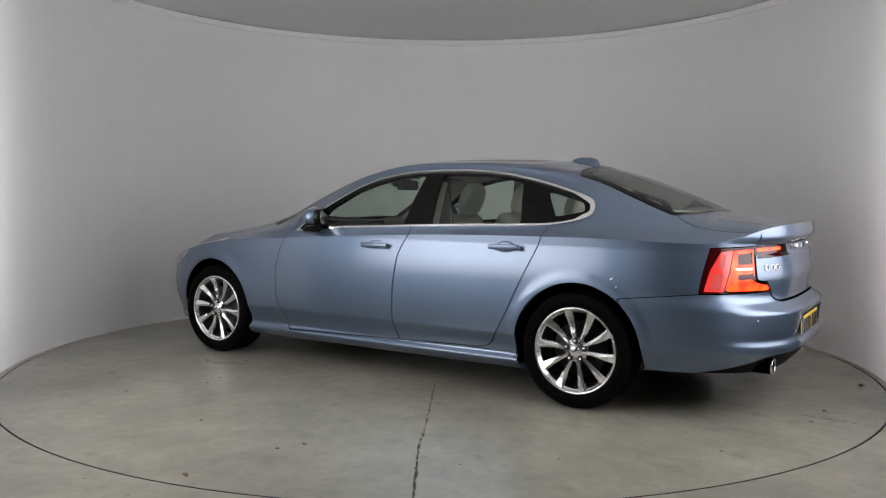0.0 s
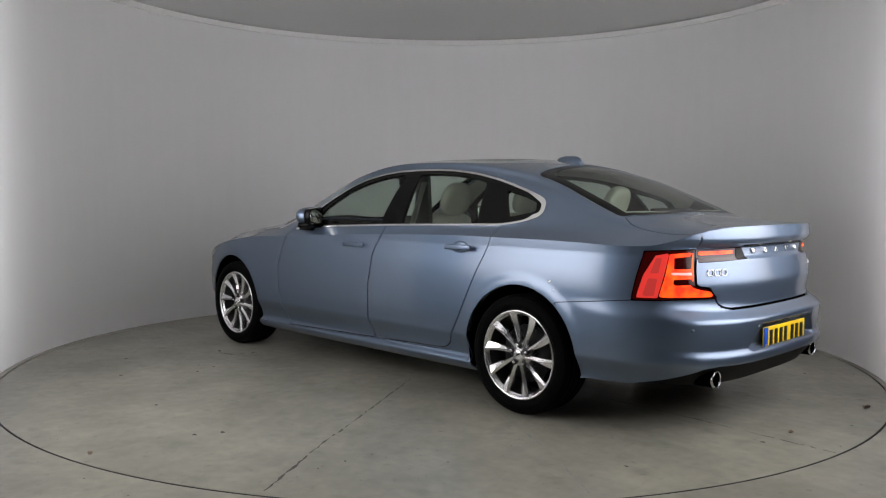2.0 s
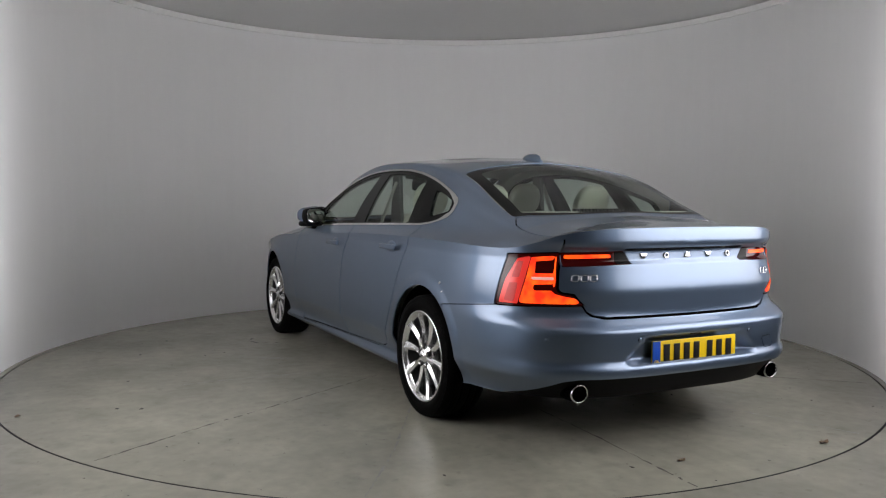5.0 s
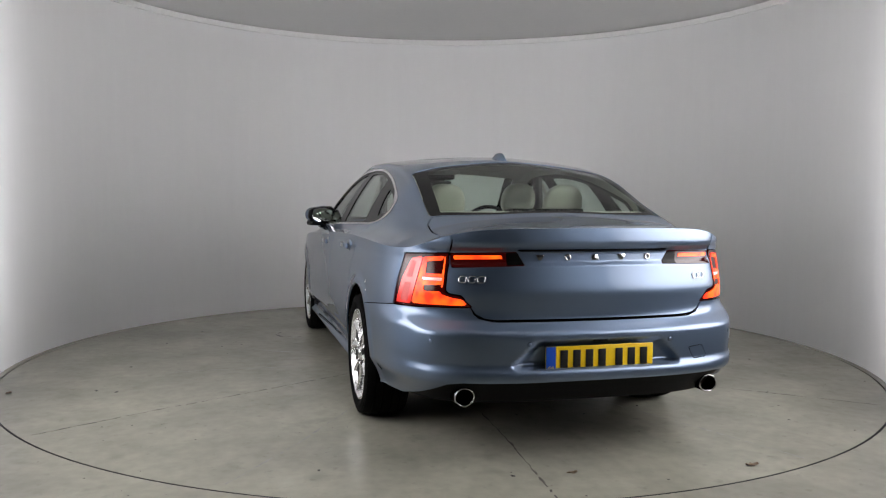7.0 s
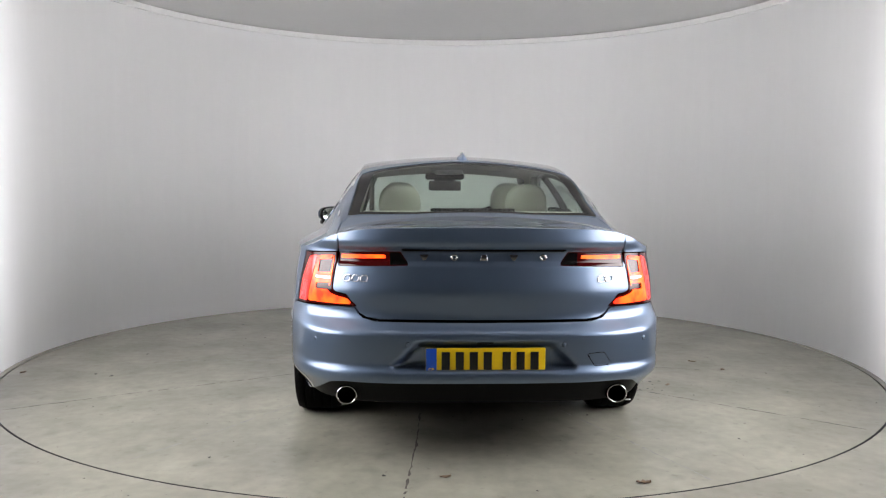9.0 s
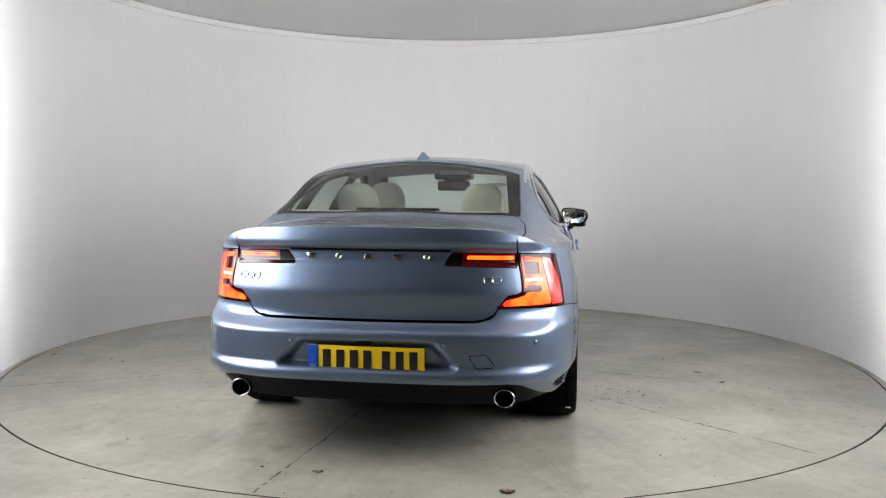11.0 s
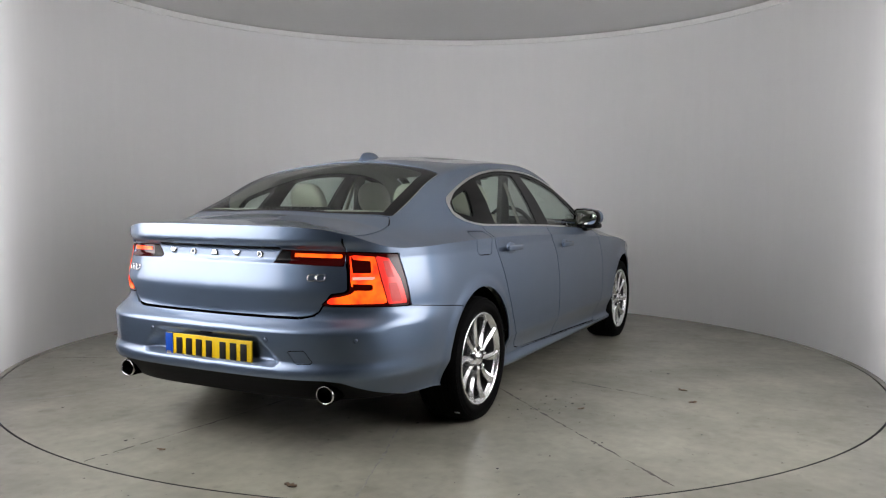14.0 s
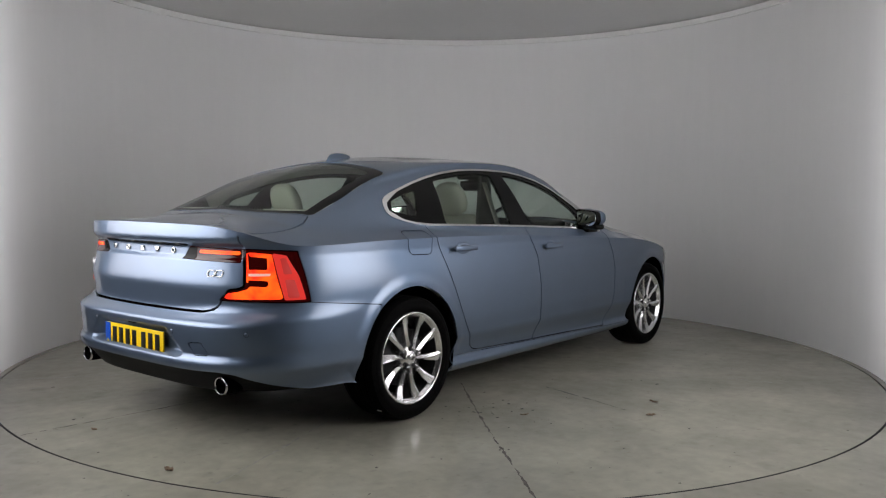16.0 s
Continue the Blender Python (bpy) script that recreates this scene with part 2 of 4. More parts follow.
bm = bmesh.new()
bmesh.ops.create_circle(bm, cap_ends=True, segments=128, radius=R_WALL + 0.06)
ext = bmesh.ops.extrude_face_region(bm, geom=bm.faces[:])
bmesh.ops.translate(bm, vec=(0, 0, 0.05), verts=[v for v in ext["geom"] if isinstance(v, bmesh.types.BMVert)])
bmesh.ops.translate(bm, vec=(0, 0, H_RIM + 0.060), verts=bm.verts)
bmesh.ops.recalc_face_normals(bm, faces=bm.faces)
ceiling = mesh_object("ceiling", bm, CEILING, False)
tagged(ceiling, "plain white round ceiling above the turntable", "ceiling", kind="structure")

# fixed floor with a round hole for the turntable
bm = bmesh.new()
N = 180
inner = [bm.verts.new((R_TABLE * math.cos(2 * math.pi * k / N), R_TABLE * math.sin(2 * math.pi * k / N), 0)) for k in range(N)]
low = [bm.verts.new((v.co.x, v.co.y, -0.06)) for v in inner]
outer = []
for k in range(N):
    a = 2 * math.pi * k / N
    c, s = math.cos(a), math.sin(a)
    d = min(5.0 / max(abs(c), 1e-6), (9.0 if s < 0 else 4.5) / max(abs(s), 1e-6))
    outer.append(bm.verts.new((d * c, d * s, 0)))
for k in range(N):
    j = (k + 1) % N
    bm.faces.new((inner[k], inner[j], outer[j], outer[k]))
    bm.faces.new((low[k], low[j], inner[j], inner[k]))
bmesh.ops.recalc_face_normals(bm, faces=bm.faces)
floor = mesh_object("floor", bm, FLOOR, False)
tagged(floor, "grey painted concrete floor around the turntable", "floor", kind="structure")
bm = bmesh.new()
bmesh.ops.create_circle(bm, cap_ends=True, segments=96, radius=R_TABLE + 0.2)
bmesh.ops.translate(bm, vec=(0, 0, -0.07), verts=bm.verts)
pit = mesh_object("floor_pit", bm, SEAM, False)
tagged(pit, "dark pit under the turntable", "pit", kind="structure")

# outer room that closes the place behind the camera
for nm, size, at in (("wall_south", (10, 0.1, 3.6), (0, -9.05, 1.8)), ("wall_north", (10, 0.1, 3.6), (0, 4.55, 1.8)),
                     ("wall_east", (0.1, 13.5, 3.6), (5.05, -2.25, 1.8)), ("wall_west", (0.1, 13.5, 3.6), (-5.05, -2.25, 1.8)),
                     ("ceiling_outer", (10, 13.5, 0.1), (0, -2.25, 3.65))):
    tagged(mesh_object(nm, box(size, at), OUTER, False), "plain grey wall of the hall around the booth", "wall", kind="structure")


def softbox(points):
    """Tall light box standing beside the camera's opening, lit face towards the turntable."""
    root = new("softbox")
    (x0, y0), (x1, y1) = points
    d = Vector((x1 - x0, y1 - y0, 0))
    mid = Vector(((x0 + x1) / 2, (y0 + y1) / 2, 0))
    root.matrix_world = Matrix.Translation((mid.x, mid.y, 0)) @ Matrix.Rotation(math.atan2(d.y, d.x), 4, "Z")
    w = d.length
    for nm, b, mt in (("housing", box((w + 0.06, 0.12, 2.11), (0, -0.07, 1.67), 0.01), BLACK), ("diffuser", box((w, 0.012, 2.05), (0, 0.0, 1.67), 0.004), SOFTBOX),
                      ("base", box((w, 0.4, 0.08), (0, -0.08, 0.04), 0.01), BLACK), ("stand", box((0.08, 0.08, 0.56), (0, -0.08, 0.35), 0.01), BLACK)):
        part(nm, b, mt, root)
    return tagged(root, "tall lit white softbox on a black base", "softbox", "lights beside the camera")


softbox(((-2.78, -1.35), (-1.90, -3.60)))
softbox(((1.90, -3.60), (2.78, -1.35)))

# ---- turntable ----
turntable = new("turntable")
tagged(turntable, "round grey concrete turntable with cracks and grit under a saloon car", "turntable")
disc = part("disc", lathe([(0.001, 0.0), (R_TABLE - 0.013, 0.0), (R_TABLE - 0.013, -0.05), (0.001, -0.05)], 180, "z"), FLOOR, turntable)
flat_edges(disc)
# side of the disc, coloured dark to paint the gap's shade
part("edge_band", lathe([(R_TABLE - 0.0127, -0.001), (R_TABLE - 0.009, -0.004), (R_TABLE - 0.009, -0.05)], 180, "z"), SEAM, turntable, "turntable edge coloured dark for the shade in the gap")


# ---- car body surface ----
# car space: x forward from the rear axle, y to its left, z up from the ground
OFFSET = Vector((-1.437, -0.057, 0.0))


def smooth(a, b, x):
    t = np.clip((x - a) / (b - a), 0, 1)
    return t * t * (3 - 2 * t)


def table(x, xs, ys):
    """Smooth (cubic Hermite) interpolation in a table."""
    xs, ys, x = np.asarray(xs, float), np.asarray(ys, float), np.clip(np.asarray(x, float), xs[0], xs[-1])
    h, d = np.diff(xs), np.diff(ys) / np.diff(xs)
    m = np.concatenate([[d[0]], (d[1:] * h[:-1] + d[:-1] * h[1:]) / (h[1:] + h[:-1]), [d[-1]]])
    same = np.concatenate([[1], d[1:] * d[:-1], [1]]) > 0
    m = np.where(same, m, 0)
    i = np.clip(np.searchsorted(xs, x, side="right") - 1, 0, len(h) - 1)
    t = (x - xs[i]) / h[i]
    return (2 * t**3 - 3 * t**2 + 1) * ys[i] + (t**3 - 2 * t**2 + t) * h[i] * m[i] + (3 * t**2 - 2 * t**3) * ys[i + 1] + (t**3 - t**2) * h[i] * m[i + 1]


# side: half width by height; tail and nose: end of the car on its centre line by height
WIDTH = ([0.16, 0.19, 0.235, 0.256, 0.30, 0.374, 0.385, 0.41, 0.5, 0.65, 0.80, 0.88, 0.91, 1.1],
         [0.80, 0.855, 0.888, 0.860, 0.868, 0.902, 0.9072, 0.909, 0.914, 0.913, 0.903, 0.890, 0.885, 0.885])
TAIL = ([0.16, 0.25, 0.31, 0.37, 0.385, 0.425, 0.445, 0.50, 0.584, 0.597, 0.62, 0.645, 0.70, 0.77, 0.785, 0.86, 0.885, 0.945, 0.965, 0.985, 1.02, 1.06],
        [-0.92, -1.02, -1.050, -1.076, -1.085, -1.083, -1.066, -1.072, -1.079, -1.070, -1.038, -1.016, -1.024, -1.036, -1.034, -1.020, -1.016, -1.014, -1.028, -1.038, -1.036, -1.030])
TAIL_SIDE = ([0.16, 0.25, 0.31, 0.37, 0.385, 0.425, 0.445, 0.50, 0.60, 0.70, 0.80, 0.90, 1.06],
             [-0.92, -1.02, -1.050, -1.076, -1.085, -1.083, -1.070, -1.068, -1.052, -1.038, -1.032, -1.030, -1.030])
NOSE = ([0.16, 0.25, 0.4, 0.52, 0.60, 0.70, 1.1], [3.64, 3.75, 3.79, 3.795, 3.782, 3.78, 3.78])
SHOULDER = ([-1.03, -0.98, -0.90, -0.83, -0.75, -0.6, -0.3, 0.2, 1.2, 2.2, 2.8, 3.3, 3.6, 3.78],
            [1.048, 1.040, 1.012, 0.982, 0.958, 0.948, 0.956, 0.958, 0.937, 0.885, 0.848, 0.752, 0.645, 0.585])
XR, XF, NR, NF = -0.10, 2.45, 3.2, 3.3
ARCHES = ((0.005, 0.330, 0.382), (2.93, 0.330, 0.378))


def outline(n_rear=110, n_side=140, n_front=60):
    """Stations along the plan outline, tail centre to nose centre: zone, parameter, and the arc length at mid height."""
    a = np.linspace(math.pi / 2, 0, n_rear + 1)[:-1]
    sx = np.linspace(XR, XF, n_side + 1)[:-1]
    b = np.linspace(0, math.pi / 2, n_front + 1)
    return a, sx, b


def power(v, e):
    return np.sign(v) * np.abs(v) ** e


def station_points(z_of, level):
    """x, y along the outline, where the height at each station is given."""
    a, sx, b = outline()
    z = z_of
    w = table(z, *WIDTH)
    tail, nose = table(z, *TAIL), table(z, *NOSE)
    na, ns = len(a), len(sx)
    nr = NR + 0.6 * (1 - smooth(0.60, 0.68, z[:na]))
    k = smooth(0.52, 0.76, np.sin(a))
    tail = tail.copy()
    tail[:na] = tail[:na] * k + table(z[:na], *TAIL_SIDE) * (1 - k)
    # the bumper tucks in below its lip
    tuck = 0.32 * np.maximum(0.372 - z[:na], 0)
    w = w.copy()
    w[:na] -= tuck * smooth(0.0, 0.5, np.sin(a))
    tail[:na] += tuck
    x, y = np.empty_like(z), np.empty_like(z)
    x[:na] = XR - (XR - tail[:na]) * power(np.sin(a), 2 / nr)
    y[:na] = w[:na] * power(np.cos(a), 2 / nr)
    x[na:na + ns], y[na:na + ns] = sx, w[na:na + ns]
    x[na + ns:] = XF + (nose[na + ns:] - XF) * power(np.sin(b), 2 / NF)
    y[na + ns:] = (w[na + ns:]) * power(np.cos(b), 2 / NF)
    y[na + ns:][np.abs(b - math.pi / 2) < 1e-9] = 0
    y[:na][0] = 0
    return x, y


def grid_faces(nu, nv):
    i, j = np.meshgrid(np.arange(nu - 1), np.arange(nv - 1), indexing="ij")
    a, b, c, d = i * nv + j, (i + 1) * nv + j, (i + 1) * nv + j + 1, i * nv + j + 1
    return np.concatenate([np.stack([a, b, c], -1).reshape(-1, 3), np.stack([a, c, d], -1).reshape(-1, 3)])


def vertex_normals(v, f):
    n = np.zeros_like(v)
    fn = np.cross(v[f[:, 1]] - v[f[:, 0]], v[f[:, 2]] - v[f[:, 0]])
    for k in range(3):
        np.add.at(n, f[:, k], fn)
    return n / np.maximum(np.linalg.norm(n, axis=1), 1e-12)[:, None]


class Sheet:
    """A triangle sheet with normals and a flat coordinate s (arc length round the body) that can be cut along curves."""

    def __init__(self, v, n, s, f):
        self.v, self.n, self.s, self.f = v, n, s, f

    def split(self, g):
        """Cut where g = 0; returns the sheets with g < 0 and g > 0."""
        g = np.where(np.abs(g) < 1e-7, 1e-7, g)
        f = self.f
        sgn = g[f] < 0
        cnt = sgn.sum(1)
        keep = {True: [f[cnt == 3]], False: [f[cnt == 0]]}
        v, n, s = list(self.v), list(self.n), list(self.s)
        made = {}

        def cross(a, b):
            key = (min(a, b), max(a, b))
            if key not in made:
                t = g[a] / (g[a] - g[b])
                v.append(self.v[a] + t * (self.v[b] - self.v[a]))
                m = self.n[a] + t * (self.n[b] - self.n[a])
                n.append(m / np.linalg.norm(m))
                s.append(self.s[a] + t * (self.s[b] - self.s[a]))
                made[key] = len(v) - 1
            return made[key]

        extra = {True: [], False: []}
        for tri, sg, c in zip(f[(cnt == 1) | (cnt == 2)], sgn[(cnt == 1) | (cnt == 2)], cnt[(cnt == 1) | (cnt == 2)]):
            lone = c == 1
            k = int(np.nonzero(sg == lone)[0][0])
            a, b, d = int(tri[k]), int(tri[(k + 1) % 3]), int(tri[(k + 2) % 3])
            p, q = cross(a, b), cross(a, d)
            extra[bool(lone)].append((a, p, q))
            extra[not lone] += [(p, b, d), (p, d, q)]
        v, n, s = np.array(v), np.array(n), np.array(s)
        out = []
        for side in (True, False):
            ff = np.concatenate([keep[side][0].reshape(-1, 3), np.array(extra[side], int).reshape(-1, 3)]).astype(int)
            used, inv = np.unique(ff, return_inverse=True)
            out.append(Sheet(v[used], n[used], s[used], inv.reshape(-1, 3)))
        return out

    def cut_out(self, poly, coords, gap=0.0):
        """Take out a closed outline: returns (inside, rest), leaving a gap of that width between."""
        if len(self.f) == 0:
            return self, self
        u = self.v[:, {"x": 0, "y": 1, "z": 2}[coords[0]]] if coords[0] != "s" else self.s
        w = self.v[:, {"x": 0, "y": 1, "z": 2}[coords[1]]]
        g = polygon_distance(np.stack([u, w], 1), np.array(poly, float))
        if not gap:
            return self.split(g)
        inside, rest = self.split(g + gap / 2)
        u = rest.v[:, {"x": 0, "y": 1, "z": 2}[coords[0]]] if coords[0] != "s" else rest.s
        w = rest.v[:, {"x": 0, "y": 1, "z": 2}[coords[1]]]
        g = polygon_distance(np.stack([u, w], 1), np.array(poly, float))
        return inside, rest.split(g - gap / 2)[1]

    def mirrored(self):
        k = np.array([1, -1, 1])
        return Sheet(self.v * k, self.n * k, self.s, self.f[:, ::-1])

    def __add__(self, o):
        return Sheet(np.concatenate([self.v, o.v]), np.concatenate([self.n, o.n]), np.concatenate([self.s, o.s]), np.concatenate([self.f, o.f + len(self.v)]))

    def moved(self, d):
        return Sheet(self.v + self.n * d, self.n, self.s, self.f)


def polygon_distance(p, q):
    """Signed distance to a closed outline, negative inside."""
    best = np.full(len(p), 1e9)
    inside = np.zeros(len(p), bool)
    for a, b in zip(q, np.roll(q, -1, 0)):
        e = b - a
        w = p - a
        t = np.clip((w @ e) / max(e @ e, 1e-12), 0, 1)
        best = np.minimum(best, np.hypot(*(w - t[:, None] * e).T))
        if a[1] != b[1]:
            hit = ((a[1] > p[:, 1]) != (b[1] > p[:, 1])) & (p[:, 0] < (b[0] - a[0]) * (p[:, 1] - a[1]) / (b[1] - a[1]) + a[0])
            inside ^= hit
    return np.where(inside, -best, best)


def rounded(poly, r, n=5):
    """The outline with its corners rounded."""
    out = []
    q = [Vector(p) for p in poly]
    for i, p in enumerate(q):
        a, b = q[i - 1] - p, q[(i + 1) % len(q)] - p
        k = min(r, a.length * 0.45, b.length * 0.45)
        s, e = p + a.normalized() * k, p + b.normalized() * k
        for j in range(n + 1):
            t = j / n
            out.append(((1 - t) ** 2 * s + 2 * t * (1 - t) * p + t * t * e)[:])
    return out


def sheet_mesh(name, sheet, depth):
    """A mesh from a sheet, with its open edges turned inward by depth."""
    f = sheet.f
    e = np.concatenate([f[:, [0, 1]], f[:, [1, 2]], f[:, [2, 0]]])
    keys = {}
    for a, b in e.tolist():
        k = (min(a, b), max(a, b))
        keys[k] = None if k in keys else (a, b)
    rim = [ab for ab in keys.values() if ab]
    v, n = [sheet.v], [sheet.n]
    faces = f.tolist()
    base = len(sheet.v)
    if depth and rim:
        ra = np.array(rim)
        e2 = sheet.v[ra[:, 1]] - sheet.v[ra[:, 0]]
        side = np.cross(e2, sheet.n[ra[:, 0]])
        side /= np.maximum(np.linalg.norm(side, axis=1), 1e-9)[:, None]
        for k, idx in ((0, ra[:, 0]), (0, ra[:, 1]), (1, ra[:, 1]), (1, ra[:, 0])):
            v.append(sheet.v[idx] - sheet.n[idx] * (depth if k else 0))
            n.append(side)
        m = len(ra)
        for i in range(m):
            faces.append((base + m + i, base + i, base + 3 * m + i, base + 2 * m + i))
    v, n = np.concatenate(v), np.concatenate(n)
    me = bpy.data.meshes.new(name)
    me.from_pydata(v.tolist(), [], faces)
    me.polygons.foreach_set("use_smooth", [True] * len(me.polygons))
    me.normals_split_custom_set_from_vertices(n.tolist())
    return me


def panel(name, sheet, mat, parent, label="", depth=0.008):
    me = sheet_mesh(name, sheet, depth)
    me.materials.append(mat)
    ob = new(name, me)
    ob.parent = parent
    if parent.parent is None:
        ob.location = OFFSET
    if label:
        tagged(ob, label)
    return ob


def lower_sheet():
    a, sx, b = outline()
    n = len(a) + len(sx) + len(b)
    # height of the shoulder at every station
    zs = np.full(n, 0.95)
    for _ in range(4):
        x, y = station_points(np.maximum(zs, 0.93), 0)
        zs = table(x, *SHOULDER)
    levels = np.concatenate([np.arange(0.17, 0.552, 0.013), np.arange(0.56, 0.650, 0.0085), np.arange(0.66, 0.8, 0.014)])
    cols = []
    for z in levels:
        cols.append(np.minimum(z, zs - 0.10 * (levels[-1] - z + 0.2)))
    top = cols[-1]
    for t in np.linspace(0, 1, 25)[1:]:
        cols.append(top + (zs - top) * t)
    v = []
    for z in cols:
        x, y = station_points(z, 0)
        v.append(np.stack([x, y, z], 1))
    x0, y0 = station_points(np.full(n, 0.8), 0)
    s = np.concatenate([[0], np.cumsum(np.hypot(np.diff(x0), np.diff(y0)))])
    V = np.stack(v, 1)
    S = np.repeat(s[:, None], V.shape[1], 1)
    # flared lips round the wheel arches
    for ax, az, ar in ARCHES:
        d = np.hypot(V[..., 0] - ax, V[..., 2] - az)
        V[..., 1] += 0.008 * (1 - smooth(ar + 0.022, ar + 0.070, d)) * (V[..., 1] > 0.6) * smooth(0.16, 0.3, V[..., 2])
    # recess for the number plate, doors hollowed above the sill
    rec = polygon_distance(np.stack([V[..., 1].ravel(), V[..., 2].ravel()], 1), np.array([(-0.42, 0.43), (-0.29, 0.555), (0.29, 0.555), (0.42, 0.43)])).reshape(V.shape[:2])
    V[..., 0] += 0.036 * smooth(0.0, 0.016, -rec) * (V[..., 0] < -0.8)
    rec = polygon_distance(np.stack([V[..., 1].ravel(), V[..., 2].ravel()], 1), np.array([(-0.68, 0.883), (-0.68, 0.957), (0.655, 0.957), (0.655, 0.883)])).reshape(V.shape[:2])
    V[..., 0] += 0.014 * smooth(0.0, 0.012, -rec) * (V[..., 0] < -0.7)
    f = grid_faces(V.shape[0], V.shape[1])[:, ::-1]
    vv = V.reshape(-1, 3)
    nn = vertex_normals(vv, f)
    mid = np.abs(vv[:, 1]) < 1e-6
    nn[mid, 1] = 0
    nn /= np.linalg.norm(nn, axis=1)[:, None]
    return Sheet(vv, nn, S.ravel(), f), (x0, y0, s)


# upper body: sections from the shoulder (first) to the centre line (last)
SECTIONS = {
    -0.60: ((0.785, 0.978), (0.70, 1.012), (0.60, 1.042), (0.40, 1.072), (0, 1.090)),
    -0.50: ((0.775, 0.990), (0.70, 1.030), (0.632, 1.068), (0.45, 1.100), (0, 1.118)),
    -0.40: ((0.775, 0.998), (0.702, 1.050), (0.642, 1.098), (0.48, 1.142), (0, 1.172)),
    -0.20: ((0.785, 1.012), (0.708, 1.092), (0.645, 1.158), (0.52, 1.215), (0, 1.258)),
    0.0: ((0.792, 1.022), (0.715, 1.138), (0.640, 1.230), (0.53, 1.288), (0, 1.333)),
    0.2: ((0.806, 1.022), (0.718, 1.165), (0.627, 1.277), (0.533, 1.337), (0, 1.385)),
    0.4: ((0.822, 1.018), (0.728, 1.175), (0.620, 1.312), (0.530, 1.370), (0, 1.417)),
    0.75: ((0.840, 1.006), (0.740, 1.185), (0.614, 1.348), (0.525, 1.399), (0, 1.437)),
    1.15: ((0.850, 0.992), (0.745, 1.185), (0.612, 1.358), (0.525, 1.406), (0, 1.441)),
    1.45: ((0.854, 0.982), (0.755, 1.170), (0.628, 1.334), (0.53, 1.386), (0, 1.424)),
    1.70: ((0.855, 0.970), (0.775, 1.120), (0.675, 1.255), (0.54, 1.335), (0, 1.398)),
    1.95: ((0.856, 0.955), (0.80, 1.045), (0.735, 1.130), (0.50, 1.270), (0, 1.315)),
    2.15: ((0.855, 0.935), (0.815, 0.985), (0.755, 1.045), (0.52, 1.180), (0, 1.235)),
    2.40: ((0.845, 0.902), (0.81, 0.930), (0.74, 0.962), (0.53, 1.065), (0, 1.125)),
    2.65: ((0.83, 0.885), (0.78, 0.905), (0.70, 0.935), (0.50, 0.978), (0, 1.02)),
    2.80: ((0.82, 0.868), (0.76, 0.890), (0.66, 0.923), (0.45, 0.956), (0, 0.985)),
    3.20: ((0.785, 0.800), (0.715, 0.836), (0.62, 0.870), (0.40, 0.900), (0, 0.918)),
}


def upper_sheet(side):
    x0, y0, s = side
    a, sx, b = outline()
    n = len(a) + len(sx) + len(b)
    zs = np.full(n, 0.95)
    for _ in range(4):
        x, y = station_points(np.maximum(zs, 0.93), 0)
        zs = table(x, *SHOULDER)
    x, y = station_points(np.maximum(zs, 0.7), 0)
    zs = table(x, *SHOULDER)
    keys = sorted(SECTIONS)
    P = np.zeros((n, 6, 2))
    P[:, 0, 0], P[:, 0, 1] = y, zs
    for k in range(5):
        P[:, k + 1, 0] = table(x, keys, [SECTIONS[q][k][0] for q in keys])
        P[:, k + 1, 1] = table(x, keys, [SECTIONS[q][k][1] for q in keys])
    # tail and nose: the sections shrink with the outline
    for k in range(5):
        for lo, hi, z_end in ((keys[0], -1.03, 1.048), (keys[-1], 3.78, 0.65)):
            m = x < lo if hi < lo else x > lo
            ref = np.interp(lo, x, y)
            P[m, k + 1, 0] = SECTIONS[lo][k][0] * y[m] / ref
            t = np.clip((x[m] - lo) / (hi - lo), 0, 1)
            if hi < lo:
                zc = table(-x[m], [0.6, 0.8, 0.95, 1.03], [1.090, 1.070, 1.057, 1.049])
                fr = (SECTIONS[lo][k][1] - 0.948) / (1.090 - 0.948)
            else:
                zc = table(x[m], [3.2, 3.45, 3.66, 3.78], [0.918, 0.866, 0.775, 0.65])
                fr = (SECTIONS[lo][k][1] - 0.814) / (0.918 - 0.814)
            P[m, k + 1, 1] = zs[m] + (zc - zs[m]) * fr
    # smooth curve through the control points of each section
    nv = 41
    t = np.linspace(0, 5, nv)
    Q = np.concatenate([2 * P[:, :1] - P[:, 1:2], P, P[:, 4:5] * np.array([-1, 1])], 1)
    out = np.zeros((n, nv, 3))
    i = np.minimum(t.astype(int), 4)
    u = (t - i)[None, :, None]
    p0, p1, p2, p3 = Q[:, i], Q[:, i + 1], Q[:, i + 2], Q[:, i + 3]
    c = 0.5 * (2 * p1 + (p2 - p0) * u + (2 * p0 - 5 * p1 + 4 * p2 - p3) * u**2 + (3 * p1 - p0 - 3 * p2 + p3) * u**3)
    out[..., 0] = x[:, None]
    out[..., 1:] = c
    out[:, -1, 1] = 0
    keep = (y > 0.02)
    out, ss = out[keep], s[keep]
    f = grid_faces(out.shape[0], nv)[:, ::-1]
    vv = out.reshape(-1, 3)
    nn = vertex_normals(vv, f)
    mid = np.abs(vv[:, 1]) < 1e-6
    nn[mid, 1] = 0
    nn /= np.maximum(np.linalg.norm(nn, axis=1), 1e-9)[:, None]
    return Sheet(vv, nn, np.repeat(ss, nv), f)


LOW, SIDE = lower_sheet()
UP = upper_sheet(SIDE)


def s_y(y):
    """Arc length at the tail for a half width y."""
    k = len(outline()[0])
    return float(np.interp(y, SIDE[1][:k + 1], SIDE[2][:k + 1]))


